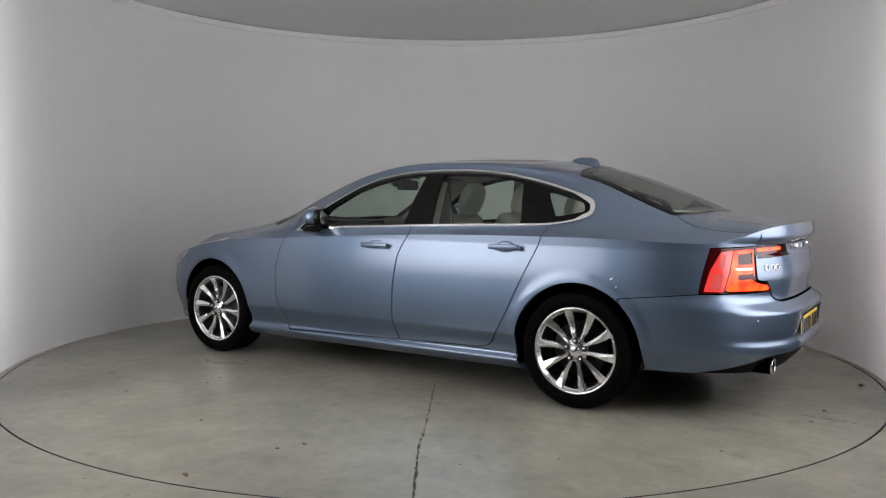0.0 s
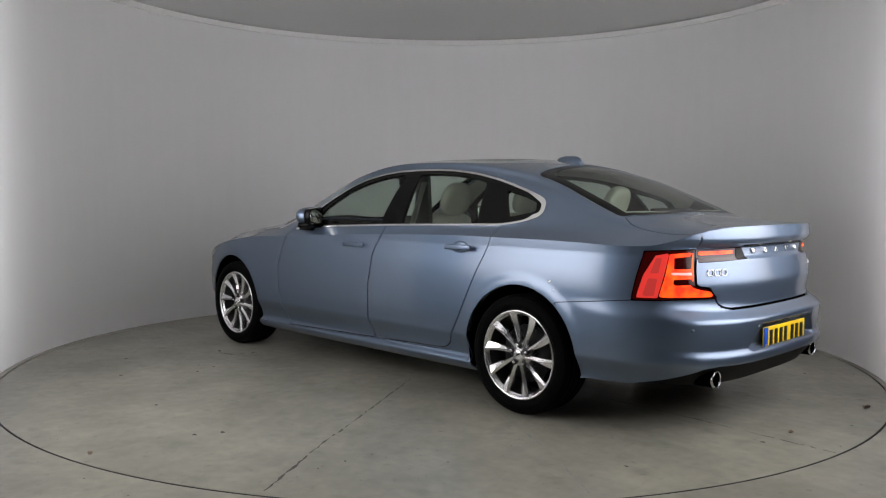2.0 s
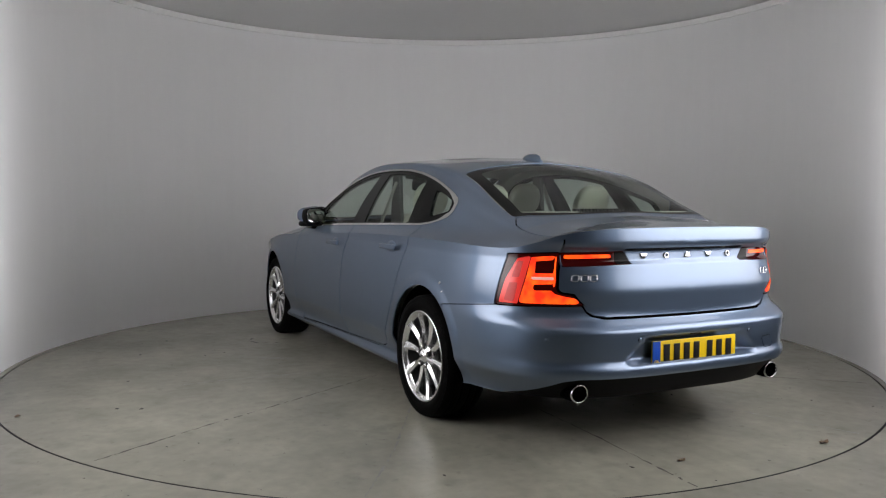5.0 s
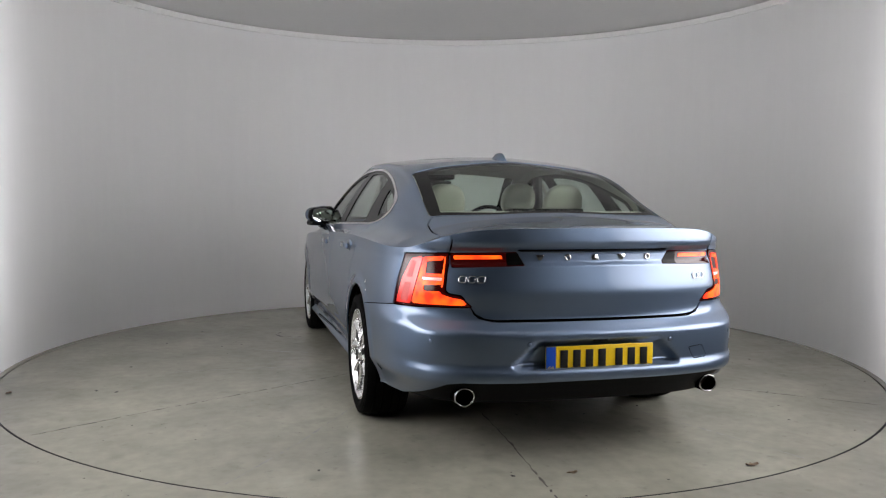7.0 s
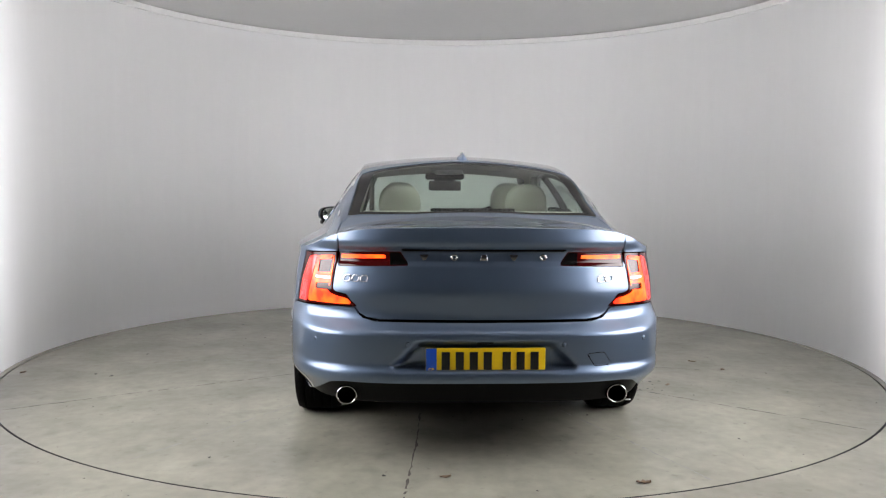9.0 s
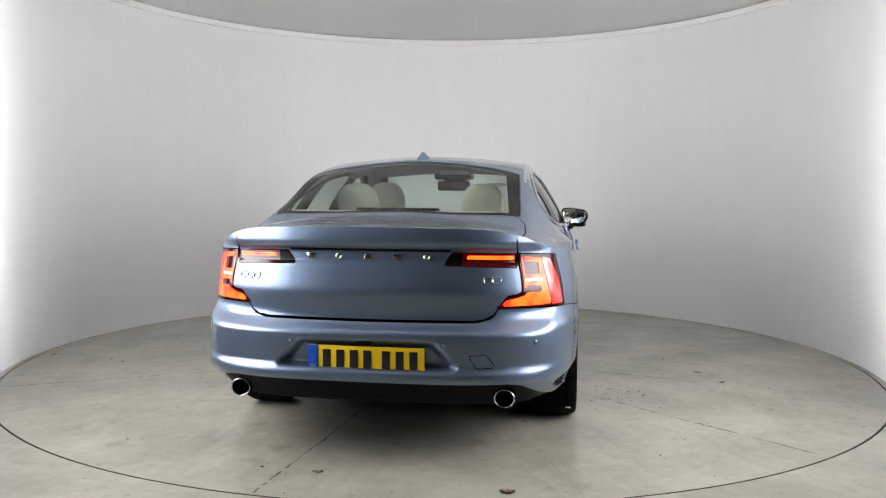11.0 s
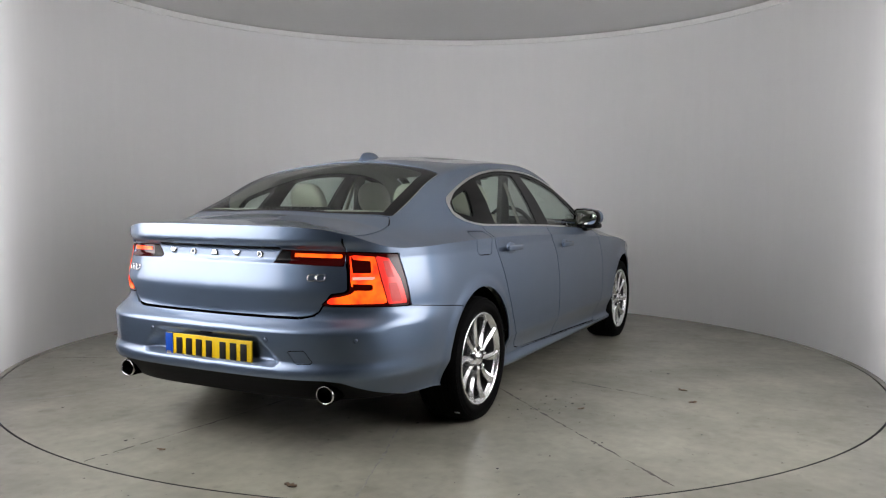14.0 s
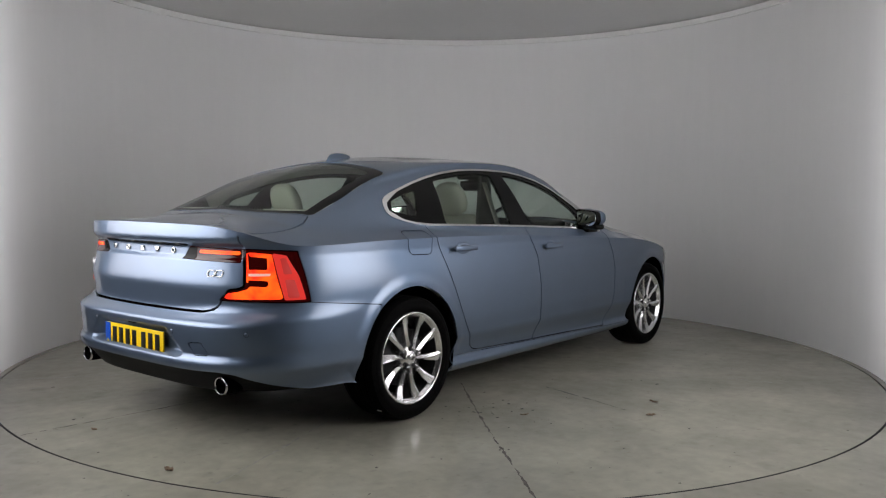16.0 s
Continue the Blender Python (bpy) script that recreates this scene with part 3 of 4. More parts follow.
def s_x(x):
    k = 20
    return float(np.interp(x, SIDE[0][k:], SIDE[2][k:]))


car = new("car")
tagged(car, "blue-grey metallic four-door saloon car with lit tail lamps on a turntable", "car")
GAP = 0.006

# wheel arches and underside line
body = LOW
for ax, az, ar in ARCHES:
    circle = [(ax + ar * math.cos(2 * math.pi * k / 72), az + ar * math.sin(2 * math.pi * k / 72)) for k in range(72)]
    n_side = (body.v[:, 1] > 0.5)
    g = polygon_distance(body.v[:, [0, 2]], np.array(circle))
    gate = np.where(n_side, g, 1.0)
    body = body.split(gate)[1]
sill_line = np.interp(body.v[:, 0], [-0.42, -0.3, 0.4, 2.5, 3.4, 3.9], [0.262, 0.25, 0.19, 0.185, 0.20, 0.22])
sill_line = np.where(body.v[:, 0] < -0.42, np.interp(body.v[:, 1], [0.0, 0.62, 0.68, 0.73, 0.80], [0.376, 0.378, 0.366, 0.325, 0.262]), sill_line)
skirt_low, body = body.split(body.v[:, 2] - sill_line)

# tail lamps, boot lid and bumper on the lower sheet (s, z)
LAMP = [(s_y(0.664), 0.936), (s_y(0.672), 0.85), (s_y(0.674), 0.765), (s_y(0.655), 0.752), (s_y(0.610), 0.745), (s_y(0.556), 0.697),
        (s_x(-0.651), 0.686), (s_x(-0.675), 0.81), (s_x(-0.70), 0.925)]
SLOT = [(s_y(0.657), 0.934), (s_y(0.655), 0.872), (s_y(0.338), 0.884), (s_y(0.378), 0.942)]
LID = [(-0.05, 1.2), (s_y(0.660), 1.2), (s_y(0.660), 0.936), (s_y(0.668), 0.85), (s_y(0.670), 0.770), (s_y(0.655), 0.756), (s_y(0.606), 0.749), (s_y(0.545), 0.668), (s_y(0.50), 0.650), (s_y(0.44), 0.643), (-0.05, 0.640)]
BUMPER = [(-0.05, 0.634), (s_y(0.44), 0.637), (s_y(0.52), 0.652), (s_y(0.556), 0.697), (s_x(-0.651), 0.686), (s_x(-0.21), 0.640), (s_x(-0.21), 0.0), (-0.05, 0.0)]
lamp, body = body.cut_out(LAMP, "sz", 0.006)
lid_low, body = body.cut_out(LID, "sz", 0.008)
bumper, body = body.cut_out(BUMPER, "sz", 0.004)
slot, lid_low = lid_low.cut_out(SLOT, "sz", 0.003)
# strip cut out under the lip, coloured black as the lip's shadow
lid_strip, lid_low = lid_low.cut_out([(-0.05, 0.941), (s_y(0.374), 0.941), (s_y(0.372), 0.954), (-0.05, 0.954)], "sz", 0.001)
door_line = 0.262

# openings of the greenhouse on the upper sheet
DLO = [(2.135, 0.930), (2.03, 1.035), (1.95, 1.090), (1.83, 1.165), (1.69, 1.243), (1.55, 1.295), (1.40, 1.328), (1.25, 1.346), (1.09, 1.352), (0.90, 1.352), (0.735, 1.344), (0.56, 1.323), (0.397, 1.292),
       (0.27, 1.260), (0.15, 1.225), (0.06, 1.197), (0.0, 1.172), (-0.022, 1.145), (-0.028, 1.10), (-0.005, 1.072), (0.064, 1.047), (0.15, 1.029), (0.241, 1.018), (0.6, 1.008), (1.143, 0.990), (1.7, 0.966)]
PANES = {"front": [(1.98, 0.972), (1.86, 1.10), (1.69, 1.208), (1.55, 1.262), (1.40, 1.298), (1.27, 1.318), (1.175, 1.324), (1.225, 1.005)],
         "rear": [(1.02, 1.010), (1.05, 1.322), (0.90, 1.325), (0.735, 1.317), (0.56, 1.296), (0.46, 1.276), (0.40, 1.030)],
         "quarter": [(0.195, 1.070), (0.285, 1.225), (0.15, 1.193), (0.05, 1.160), (0.025, 1.105)]}
dlo, upper = UP.cut_out(rounded(DLO, 0.02), "xz")
REAR_GLASS = rounded([(-0.535, -0.3), (-0.535, 0.3), (-0.505, 0.5), (-0.455, 0.632), (0.13, 0.588), (0.175, 0.45), (0.20, 0.2), (0.20, -0.2)], 0.03)
SCREEN = rounded([(2.74, -0.3), (2.74, 0.3), (2.62, 0.58), (2.44, 0.722), (1.66, 0.585), (1.73, 0.4), (1.77, 0.2), (1.77, -0.2)], 0.03)
rear_glass, upper = upper.cut_out(REAR_GLASS, "xy", 0.004)
screen, upper = upper.cut_out(SCREEN, "xy", 0.004)
sunroof, upper = upper.cut_out(rounded([(0.52, -0.3), (0.52, 0.36), (0.60, 0.41), (1.56, 0.41), (1.60, 0.30), (1.61, -0.3)], 0.05), "xy", 0.006)
lid_up, upper = upper.cut_out([(-1.2, -0.2), (-1.2, 0.6605), (-0.80, 0.6605), (-0.66, 0.668), (-0.53, 0.66), (-0.47, 0.625), (-0.515, 0.5), (-0.545, 0.3), (-0.545, -0.2)], "xy", 0.006)
bonnet, upper = upper.cut_out(rounded([(2.76, -0.3), (2.76, 0.3), (2.64, 0.60), (2.58, 0.70), (3.1, 0.69), (3.66, 0.58), (3.70, -0.3)], 0.05), "xy", 0.006)

# doors across both sheets (x, z)
F_DOOR = [(1.16, 1.05), (1.158, 0.945), (1.205, 0.87), (1.23, 0.81), (1.262, 0.62), (1.266, 0.40), (1.245, 0.275), (1.235, door_line), (2.19, door_line - 0.02), (2.235, 0.33), (2.275, 0.46), (2.285, 0.66), (2.25, 0.80), (2.205, 0.90), (2.155, 0.96), (2.15, 1.05)]
R_DOOR = [(1.158, 1.05), (1.156, 0.945), (1.203, 0.87), (1.228, 0.81), (1.260, 0.62), (1.264, 0.40), (1.243, 0.275), (1.233, door_line), (0.64, 0.280), (0.585, 0.292), (0.545, 0.325), (0.51, 0.385), (0.45, 0.49), (0.345, 0.71), (0.27, 0.86), (0.236, 0.945), (0.215, 1.05)]
shell = body + upper
f_door, shell = shell.cut_out(F_DOOR, "xz", GAP)
r_door, shell = shell.cut_out(R_DOOR, "xz", GAP)
skirt, shell = shell.cut_out([(0.40, 0.0), (0.40, 0.27), (0.55, 0.272), (1.25, 0.255), (2.2, 0.235), (2.64, 0.232), (2.64, 0.0)], "xz", 0.003)
flap_poly = rounded([(0.195, 0.995), (-0.01, 1.0), (0.0, 0.875), (0.185, 0.87)], 0.035)
flap, shell_right = shell.cut_out(flap_poly, "xz", 0.005)

body_panel = panel("body", shell + shell_right.mirrored(), PAINT, car, "blue-grey metallic painted body shell")
panel("fuel_flap", flap.mirrored(), PAINT, car, depth=0.006)
# black inner shell seen through the gaps
inner = LOW
for ax, az, ar in ARCHES:
    g = np.where(inner.v[:, 1] > 0.5, np.hypot(inner.v[:, 0] - ax, inner.v[:, 2] - az) - ar - 0.004, 1.0)
    inner = inner.split(g)[1]
inner = inner.split(inner.v[:, 2] - np.interp(inner.v[:, 0], [-1.1, -0.9, -0.3, 0.4, 2.5, 3.9], [0.40, 0.40, 0.29, 0.21, 0.21, 0.25]))[1]
up_in = UP.cut_out(DLO, "xz")[1].cut_out(REAR_GLASS, "xy")[1].cut_out(SCREEN, "xy")[1]
low_in, roof_in = up_in.split(up_in.v[:, 2] - 1.0 - 0.2 * smooth(0.1, -0.3, up_in.v[:, 0]))
inner = (inner + low_in).moved(-0.014)
panel("inner_shell", inner + inner.mirrored(), DARK, car, depth=0)
roof_in = roof_in.moved(-0.02)
panel("headlining", roof_in + roof_in.mirrored(), HEADLINER, car, "pale fabric headlining", 0)
for sgn in (1, -1):
    def m(sh):
        return sh if sgn > 0 else sh.mirrored()
    for nm, sh, hx, hz in (("front_door", f_door, 1.405, 0.865), ("rear_door", r_door, 0.455, 0.892)):
        door = panel(nm, m(sh), PAINT, car)
        wy = 0.893
        # grip: shallow cup, bar and cap
        cup = lathe([(0.001, 0.004), (0.030, 0.004), (0.042, 0.001), (0.046, -0.006)], 32)
        bmesh.ops.scale(cup, vec=(1.45, 1, 0.85), verts=cup.verts)
        bmesh.ops.translate(cup, vec=(hx + 0.005, wy - 0.002, hz - 0.005), verts=cup.verts)
        bar = box((0.21, 0.018, 0.036), (0, 0, 0), 0.0085, 4)
        for q in bar.verts:
            q.co.y -= 0.55 * q.co.x ** 2
            q.co.z *= 1 - 1.5 * abs(q.co.x) ** 1.5 * 3
        bmesh.ops.translate(bar, vec=(hx, wy + 0.032, hz), verts=bar.verts)
        for b in (cup, bar):
            if sgn < 0:
                bmesh.ops.scale(b, vec=(1, -1, 1), verts=b.verts)
                bmesh.ops.reverse_faces(b, faces=b.faces[:])
        part("handle_cup", cup, PAINT, door, "painted cup behind the grip")
        part("handle", bar, PAINT, door)
    panel("side_skirt", m(skirt + skirt_low.split(np.where((skirt_low.v[:, 0] > 0.3) & (skirt_low.v[:, 0] < 2.6), -1.0, 1.0))[0]), PAINT, car)
    # chrome surround, black pillars and the panes of the side windows
    surround = dlo
    g = polygon_distance(dlo.v[:, [0, 2]], np.array(rounded(DLO, 0.02)))
    wide = 0.011 + 0.014 * (1 - smooth(0.02, 0.14, dlo.v[:, 0])) * smooth(1.05, 1.08, dlo.v[:, 2])
    rest, chrome = dlo.split(g + wide)
    trim_side = panel("window_trim", m(chrome.moved(0.006)), CHROME, car, "satin chrome strip round the side windows", 0.012)
    for nm in ("front", "rear", "quarter"):
        pane, rest = rest.cut_out(rounded(PANES[nm], 0.018), "xz")
        panel({"front": "front_side_window", "rear": "rear_side_window", "quarter": "quarter_window"}[nm], m(pane.moved(-0.006)), GLASS, car, "lightly tinted side window", 0)
    panel("pillar_cover", m(rest.moved(-0.002)), GLOSS_BLACK, car, "gloss black window pillars", 0.02)
    # tail lamp: dark lens with lit guides on it
    lamp_ob = panel("tail_lamp", m(lamp.moved(-0.002)), LENS_DARK, car, "dark red tail lamp with lit orange guides", 0.02)
    c0, c1 = s_y(0.682), s_y(0.77)
    zt = 0.925
    outer_red = [(c1 - 0.01, 0.918), (s_x(-0.74) - 0.01, 0.905), (s_x(-0.695) - 0.01, 0.81), (s_x(-0.665) - 0.01, 0.70), (c1 + 0.04, 0.70), (c1 + 0.01, 0.82)]
    redz, _ = lamp.cut_out(outer_red, "sz")
    panel("reflector", m(redz.moved(0.0005)), LENS_RED, lamp_ob, "red side reflector", 0)
    for z0, z1 in ((0.705, 0.795), (0.815, 0.895)):
        e0, e1 = (0.92 - z0) / 0.22, (0.92 - z1) / 0.22
        a0, b0 = c1 + 0.012 + 0.036 * e0, s_x(-0.735) - 0.022 + 0.068 * e0
        a1, b1 = c1 + 0.012 + 0.036 * e1, s_x(-0.735) - 0.022 + 0.068 * e1
        cell, _ = lamp.cut_out([(a0 + 0.010, z0 + 0.004), (b0 - 0.006, z0 + 0.004), (b1 - 0.006, z1), (a1 + 0.010, z1)], "sz")
        panel("reflector_cell", m(cell.moved(0.0009)), LENS_CELL, lamp_ob, "darker ribbed red cell", 0)
    shapes = [[(c0, 0.922), (c1 - 0.012, 0.912), (c1 + 0.005, 0.815), (c1 + 0.035, 0.704), (s_y(0.575), 0.706), (s_y(0.60), 0.732), (s_y(0.645), 0.740), (c0, 0.752), (c0 + 0.012, 0.766),
               (c1 - 0.030, 0.762), (c1 - 0.033, 0.790), (c0 + 0.004, 0.795), (c0 + 0.002, 0.812), (c1 - 0.02, 0.812), (c1 - 0.02, 0.824), (c0, 0.826), (c0, 0.842), (c1 - 0.036, 0.84), (c1 - 0.036, 0.894), (c0 + 0.01, 0.902)]]
    shapes.append([(c0 - 0.006, 0.918), (c0 + 0.004, 0.918), (c0 + 0.006, 0.78), (c0 - 0.004, 0.775)])
    for poly in shapes:
        lit, _ = lamp.cut_out(poly, "sz")
        panel("light_guide", m(lit.moved(0.001)), GLOW, lamp_ob, "lit orange-red light guide", 0)
    lit, _ = lamp.cut_out([(c0 + 0.003, 0.812), (c1 - 0.02, 0.812), (c1 - 0.02, 0.824), (c0 + 0.003, 0.825)], "sz")
    panel("centre_strip", m(lit.moved(0.001)), WHITE_LENS, lamp_ob, "pale strip across the lamp", 0)
    slot_ob = panel("boot_lamp", m(slot.moved(-0.001)), LENS_DARK, car, "dark red lamp strip in the boot lid", 0.015)
    lit, _ = slot.cut_out([(s_y(0.645), 0.925), (s_y(0.645), 0.907), (s_y(0.44), 0.912), (s_y(0.445), 0.928)], "sz")
    panel("light_guide", m(lit.moved(0.001)), GLOW, slot_ob, "lit orange-red light guide", 0)
    tip, _ = slot.cut_out([(s_y(0.430), 1.0), (s_y(0.415), 0.80), (s_y(0.30), 0.80), (s_y(0.30), 1.0)], "sz")
    panel("lamp_tip", m(tip.moved(0.0008)), GLOSS_BLACK, slot_ob, "gloss black end of the lamp strip", 0)
    # headlamp
    head, _ = LOW.cut_out([(s_x(3.24), 0.755), (s_x(3.42), 0.715), (s_x(3.58), 0.665), (s_x(3.66), 0.58), (s_x(3.56), 0.60), (s_x(3.36), 0.685)], "sz")
    panel("headlamp", m(head.moved(0.002)), HEAD_LENS, car, "clear headlamp lens", 0.01)
lid = lid_low + lid_up
lid_ob = panel("boot_lid", lid + lid.mirrored(), PAINT, car, "painted boot lid with a raised lip", 0.02)
# shadow at the top of the recess, painted as a black strip
panel("lid_lip_shadow", (lid_strip + lid_strip.mirrored()).moved(-0.003), GLOSS_BLACK, lid_ob, "thin black strip standing for the shadow under the boot lip", 0.01)
tow_flap, bumper_right = bumper.mirrored().cut_out(rounded([(-0.450, 0.500), (-0.530, 0.506), (-0.568, 0.448), (-0.488, 0.444)], 0.008), "yz", 0.004)
bump_ob = panel("rear_bumper", bumper + bumper_right, PAINT, car, "painted rear bumper with a plate recess", 0.012)
panel("tow_flap", tow_flap, PAINT, bump_ob, depth=0.004)
panel("sunroof", (sunroof + sunroof.mirrored()).moved(-0.001), GLOSS_BLACK, car, "dark glass sunroof panel", 0.02)
panel("bonnet", bonnet + bonnet.mirrored(), PAINT, car, depth=0.01)
gl_in, gl_rim = rear_glass.cut_out([(-0.505, -0.3), (-0.505, 0.3), (-0.478, 0.47), (-0.445, 0.575), (0.08, 0.515), (0.12, 0.4), (0.145, 0.2), (0.145, -0.2)], "xy")
rw = panel("rear_window", (gl_in + gl_in.mirrored()).moved(-0.003), GLASS, car, "tinted rear window", 0)
panel("window_border", (gl_rim + gl_rim.mirrored()).moved(-0.003), GLOSS_BLACK, rw, "black printed border", 0)
gl_in, gl_rim = screen.cut_out([(2.66, -0.3), (2.66, 0.3), (2.55, 0.55), (2.40, 0.675), (1.72, 0.53), (1.79, 0.35), (1.81, 0.2), (1.81, -0.2)], "xy")
ws = panel("windscreen", (gl_in + gl_in.mirrored()).moved(-0.003), GLASS, car, "clear windscreen", 0)
panel("window_border", (gl_rim + gl_rim.mirrored()).moved(-0.003), GLOSS_BLACK, ws, "black printed border", 0)


# ---- car details ----
def on_tail(y, z):
    """Point and outward normal of the tail at half width y and height z."""
    k = np.where(LOW.v[:, 0] < -0.4, np.hypot(LOW.v[:, 1] - abs(y), (LOW.v[:, 2] - z)), 9)
    i = np.argsort(k)[:4]
    w = 1 / (k[i] + 1e-4)
    p, n = (LOW.v[i] * w[:, None]).sum(0) / w.sum(), (LOW.n[i] * w[:, None]).sum(0)
    n = n / np.linalg.norm(n)
    sg = -1 if y < 0 else 1
    return Vector((p[0], y, z)), Vector((n[0], n[1] * sg, n[2]))


def facing(bm, at, normal, up=(0, 0, 1)):
    """Turn a shape built in the y-z plane (front towards -x) to face along normal, and set it at a point."""
    x = -Vector(normal).normalized()
    y = Vector(up).cross(x).normalized()
    z = x.cross(y)
    m = Matrix((x, y, z)).transposed().to_4x4()
    m.translation = at
    bmesh.ops.transform(bm, matrix=m, verts=bm.verts)
    return bm


# lower valance, underside and wheel wells
val = skirt_low.split(np.where(skirt_low.v[:, 0] < -0.3, -1.0, 1.0))[0]
val = val.split(0.262 - val.v[:, 2])[0]
val = val.moved(-0.012)
panel("valance", val + val.mirrored(), BLACK, car, "matt black lower valance between the exhausts", 0.05)
part("underbody", merge(box((3.1, 1.2, 0.05), (1.35, 0, 0.235), 0.02), box((0.48, 1.30, 0.05), (-0.54, 0, 0.275), 0.02), box((1.9, 1.66, 0.04), (1.45, 0, 0.215), 0.015), box((0.3, 0.9, 0.05), (3.40, 0, 0.24), 0.02),
                        box((0.35, 0.9, 0.14), (-0.62, 0, 0.30), 0.05)), DARK, car, "black underside")
part("rear_axle", merge(tube([(0, -0.66, 0.32), (0, 0.66, 0.32)], 0.04), box((0.2, 0.12, 0.08), (0.02, 0.55, 0.27), 0.02), box((0.2, 0.12, 0.08), (0.02, -0.55, 0.27), 0.02)), DARK, car)
for ax, az, ar in ARCHES:
    for sgn in (1, -1):
        bm = bmesh.new()
        rings = []
        for k in range(41):
            a = radians(-19 + (209 if ax < 1 else 220) * k / 40)
            rings.append([bm.verts.new((ax + (ar + dr) * math.cos(a), sgn * yy, az + (ar + dr) * math.sin(a))) for yy, dr in (((0.885 if ax < 1 else 0.80), 0.0), ((0.86 if ax < 1 else 0.78), 0.006), (0.52, 0.006), (0.50, -0.10))])
        for p, q in zip(rings, rings[1:]):
            for i in range(3):
                bm.faces.new((p[i], q[i], q[i + 1], p[i + 1]))
        part("wheel_arch_liner", bm, DARK, car)


def wheel(ax, sgn):
    """Alloy wheel with ten swept spokes on a ribbed tyre."""
    prof = [(0.236, -0.112), (0.262, -0.118), (0.300, -0.120), (0.322, -0.110), (0.332, -0.092)]
    for c in (-0.066, -0.024, 0.024, 0.066):
        prof += [(0.335, c - 0.009), (0.335, c - 0.005), (0.327, c - 0.004), (0.327, c + 0.004), (0.335, c + 0.005), (0.335, c + 0.009)]
    prof += [(0.332, 0.092), (0.322, 0.110), (0.305, 0.118), (0.297, 0.1175), (0.295, 0.1195), (0.280, 0.1200), (0.268, 0.116), (0.254, 0.108), (0.247, 0.100)]
    w = part("wheel", lathe(prof, 96), RUBBER, car, "alloy wheel with a black ribbed tyre")
    w.location = OFFSET + Vector((ax, sgn * (0.803 if ax < 1 else 0.768), 0.328))
    w.scale = (0.979, 1, 0.979)
    if sgn < 0:
        w.rotation_euler = (0, 0, math.pi)
    # tread blocks cut across the shoulders
    bm = bmesh.new()
    for k in range(64):
        a = 2 * math.pi * k / 64
        for y0 in (-0.098, 0.098):
            b = bmesh.ops.create_cube(bm, size=1)["verts"]
            bmesh.ops.scale(bm, vec=(0.006, 0.028, 0.022), verts=b)
            bmesh.ops.translate(bm, vec=(0.3195, y0, 0), verts=b)
            bmesh.ops.rotate(bm, cent=(0, 0, 0), matrix=Matrix.Rotation(a, 3, "Y"), verts=b)
    tagged(part("tread", bm, RUBBER, w, smooth=False), kind="stuff")
    rim = part("rim", lathe([(0.224, 0.086), (0.228, 0.090), (0.234, 0.098), (0.238, 0.108), (0.244, 0.112), (0.250, 0.1105), (0.252, 0.104), (0.247, 0.098)], 96), ALLOY, w, "bright silver rim")
    # inside of the rim, its shade put into the colour
    part("rim_barrel", lathe([(0.2355, -0.112), (0.215, -0.09), (0.212, 0.0), (0.218, 0.06), (0.225, 0.087)], 64), WHEEL_SHADE, w, "inside of the rim, shade put into its dark colour")
    # spokes
    mesh = None
    for k in range(10):
        a0 = 2 * math.pi * k / 10 + 0.12
        if mesh is None:
            bm = bmesh.new()
            secs = []
            for j in range(9):
                t = j / 8
                r = 0.046 + 0.190 * t
                sweep = 0.05 * math.sin(t * math.pi) * 0.5 - 0.03 * t
                half = 0.0095 + 0.0185 * t ** 1.3
                yc = 0.088 - 0.016 * math.sin(t * math.pi) * 0.6 + 0.012 * t
                ridge = 0.55 - 1.1 * t
                row = []
                for u, dy in ((-1, -0.012), (-0.92, 0.0), (ridge, 0.011 * (1 - 0.4 * t)), (0.92, -0.003), (1, -0.014), (0.6, -0.040), (-0.6, -0.040)):
                    off = u * half
                    row.append(bm.verts.new((r, yc + dy, off + r * sweep)))
                secs.append(row)
            for p, q in zip(secs, secs[1:]):
                for i in range(7):
                    bm.faces.new((p[i], p[(i + 1) % 7], q[(i + 1) % 7], q[i]))
            bmesh.ops.recalc_face_normals(bm, faces=bm.faces)
            sp = part("spoke", bm, ALLOY, w)
            sp.data.set_sharp_from_angle(angle=radians(28))
            mesh = sp.data
        else:
            sp = new("spoke", mesh)
            sp.parent = w
        sp.rotation_euler = (0, -a0, 0)
    part("hub", lathe([(0.001, 0.100), (0.034, 0.100), (0.038, 0.092), (0.064, 0.088), (0.070, 0.078), (0.074, 0.06), (0.07, 0.02)], 48), ALLOY, w)
    part("hub_cap", lathe([(0.001, 0.1095), (0.022, 0.1085), (0.029, 0.1055), (0.031, 0.099)], 32), ALLOY, w, "plain round silver hub cap")
    part("hub_cap_mark", box((0.028, 0.003, 0.007), (0, 0.1105, 0), 0.001, turn=(0, 35, 0)), GLOSS_BLACK, w, "dark bar on the hub cap")
    nut = None
    for k in range(5):
        a = 2 * math.pi * k / 5 + 0.3
        if nut is None:
            ob = part("wheel_nut", lathe([(0.001, 0.110), (0.006, 0.109), (0.0085, 0.104), (0.0085, 0.088)], 16), CHROME, w)
            # dark disc on the hub paints the shade of the nut's recess
            well = part("nut_shade", lathe([(0.001, 0.0985), (0.0150, 0.0985), (0.0162, 0.0970), (0.0162, 0.080)], 20), WHEEL_SHADE, w, "dark disc standing for the shaded recess round a wheel nut")
            nut, well_mesh = ob.data, well.data
        else:
            ob, well = new("wheel_nut", nut), new("nut_shade", well_mesh)
            ob.parent = well.parent = w
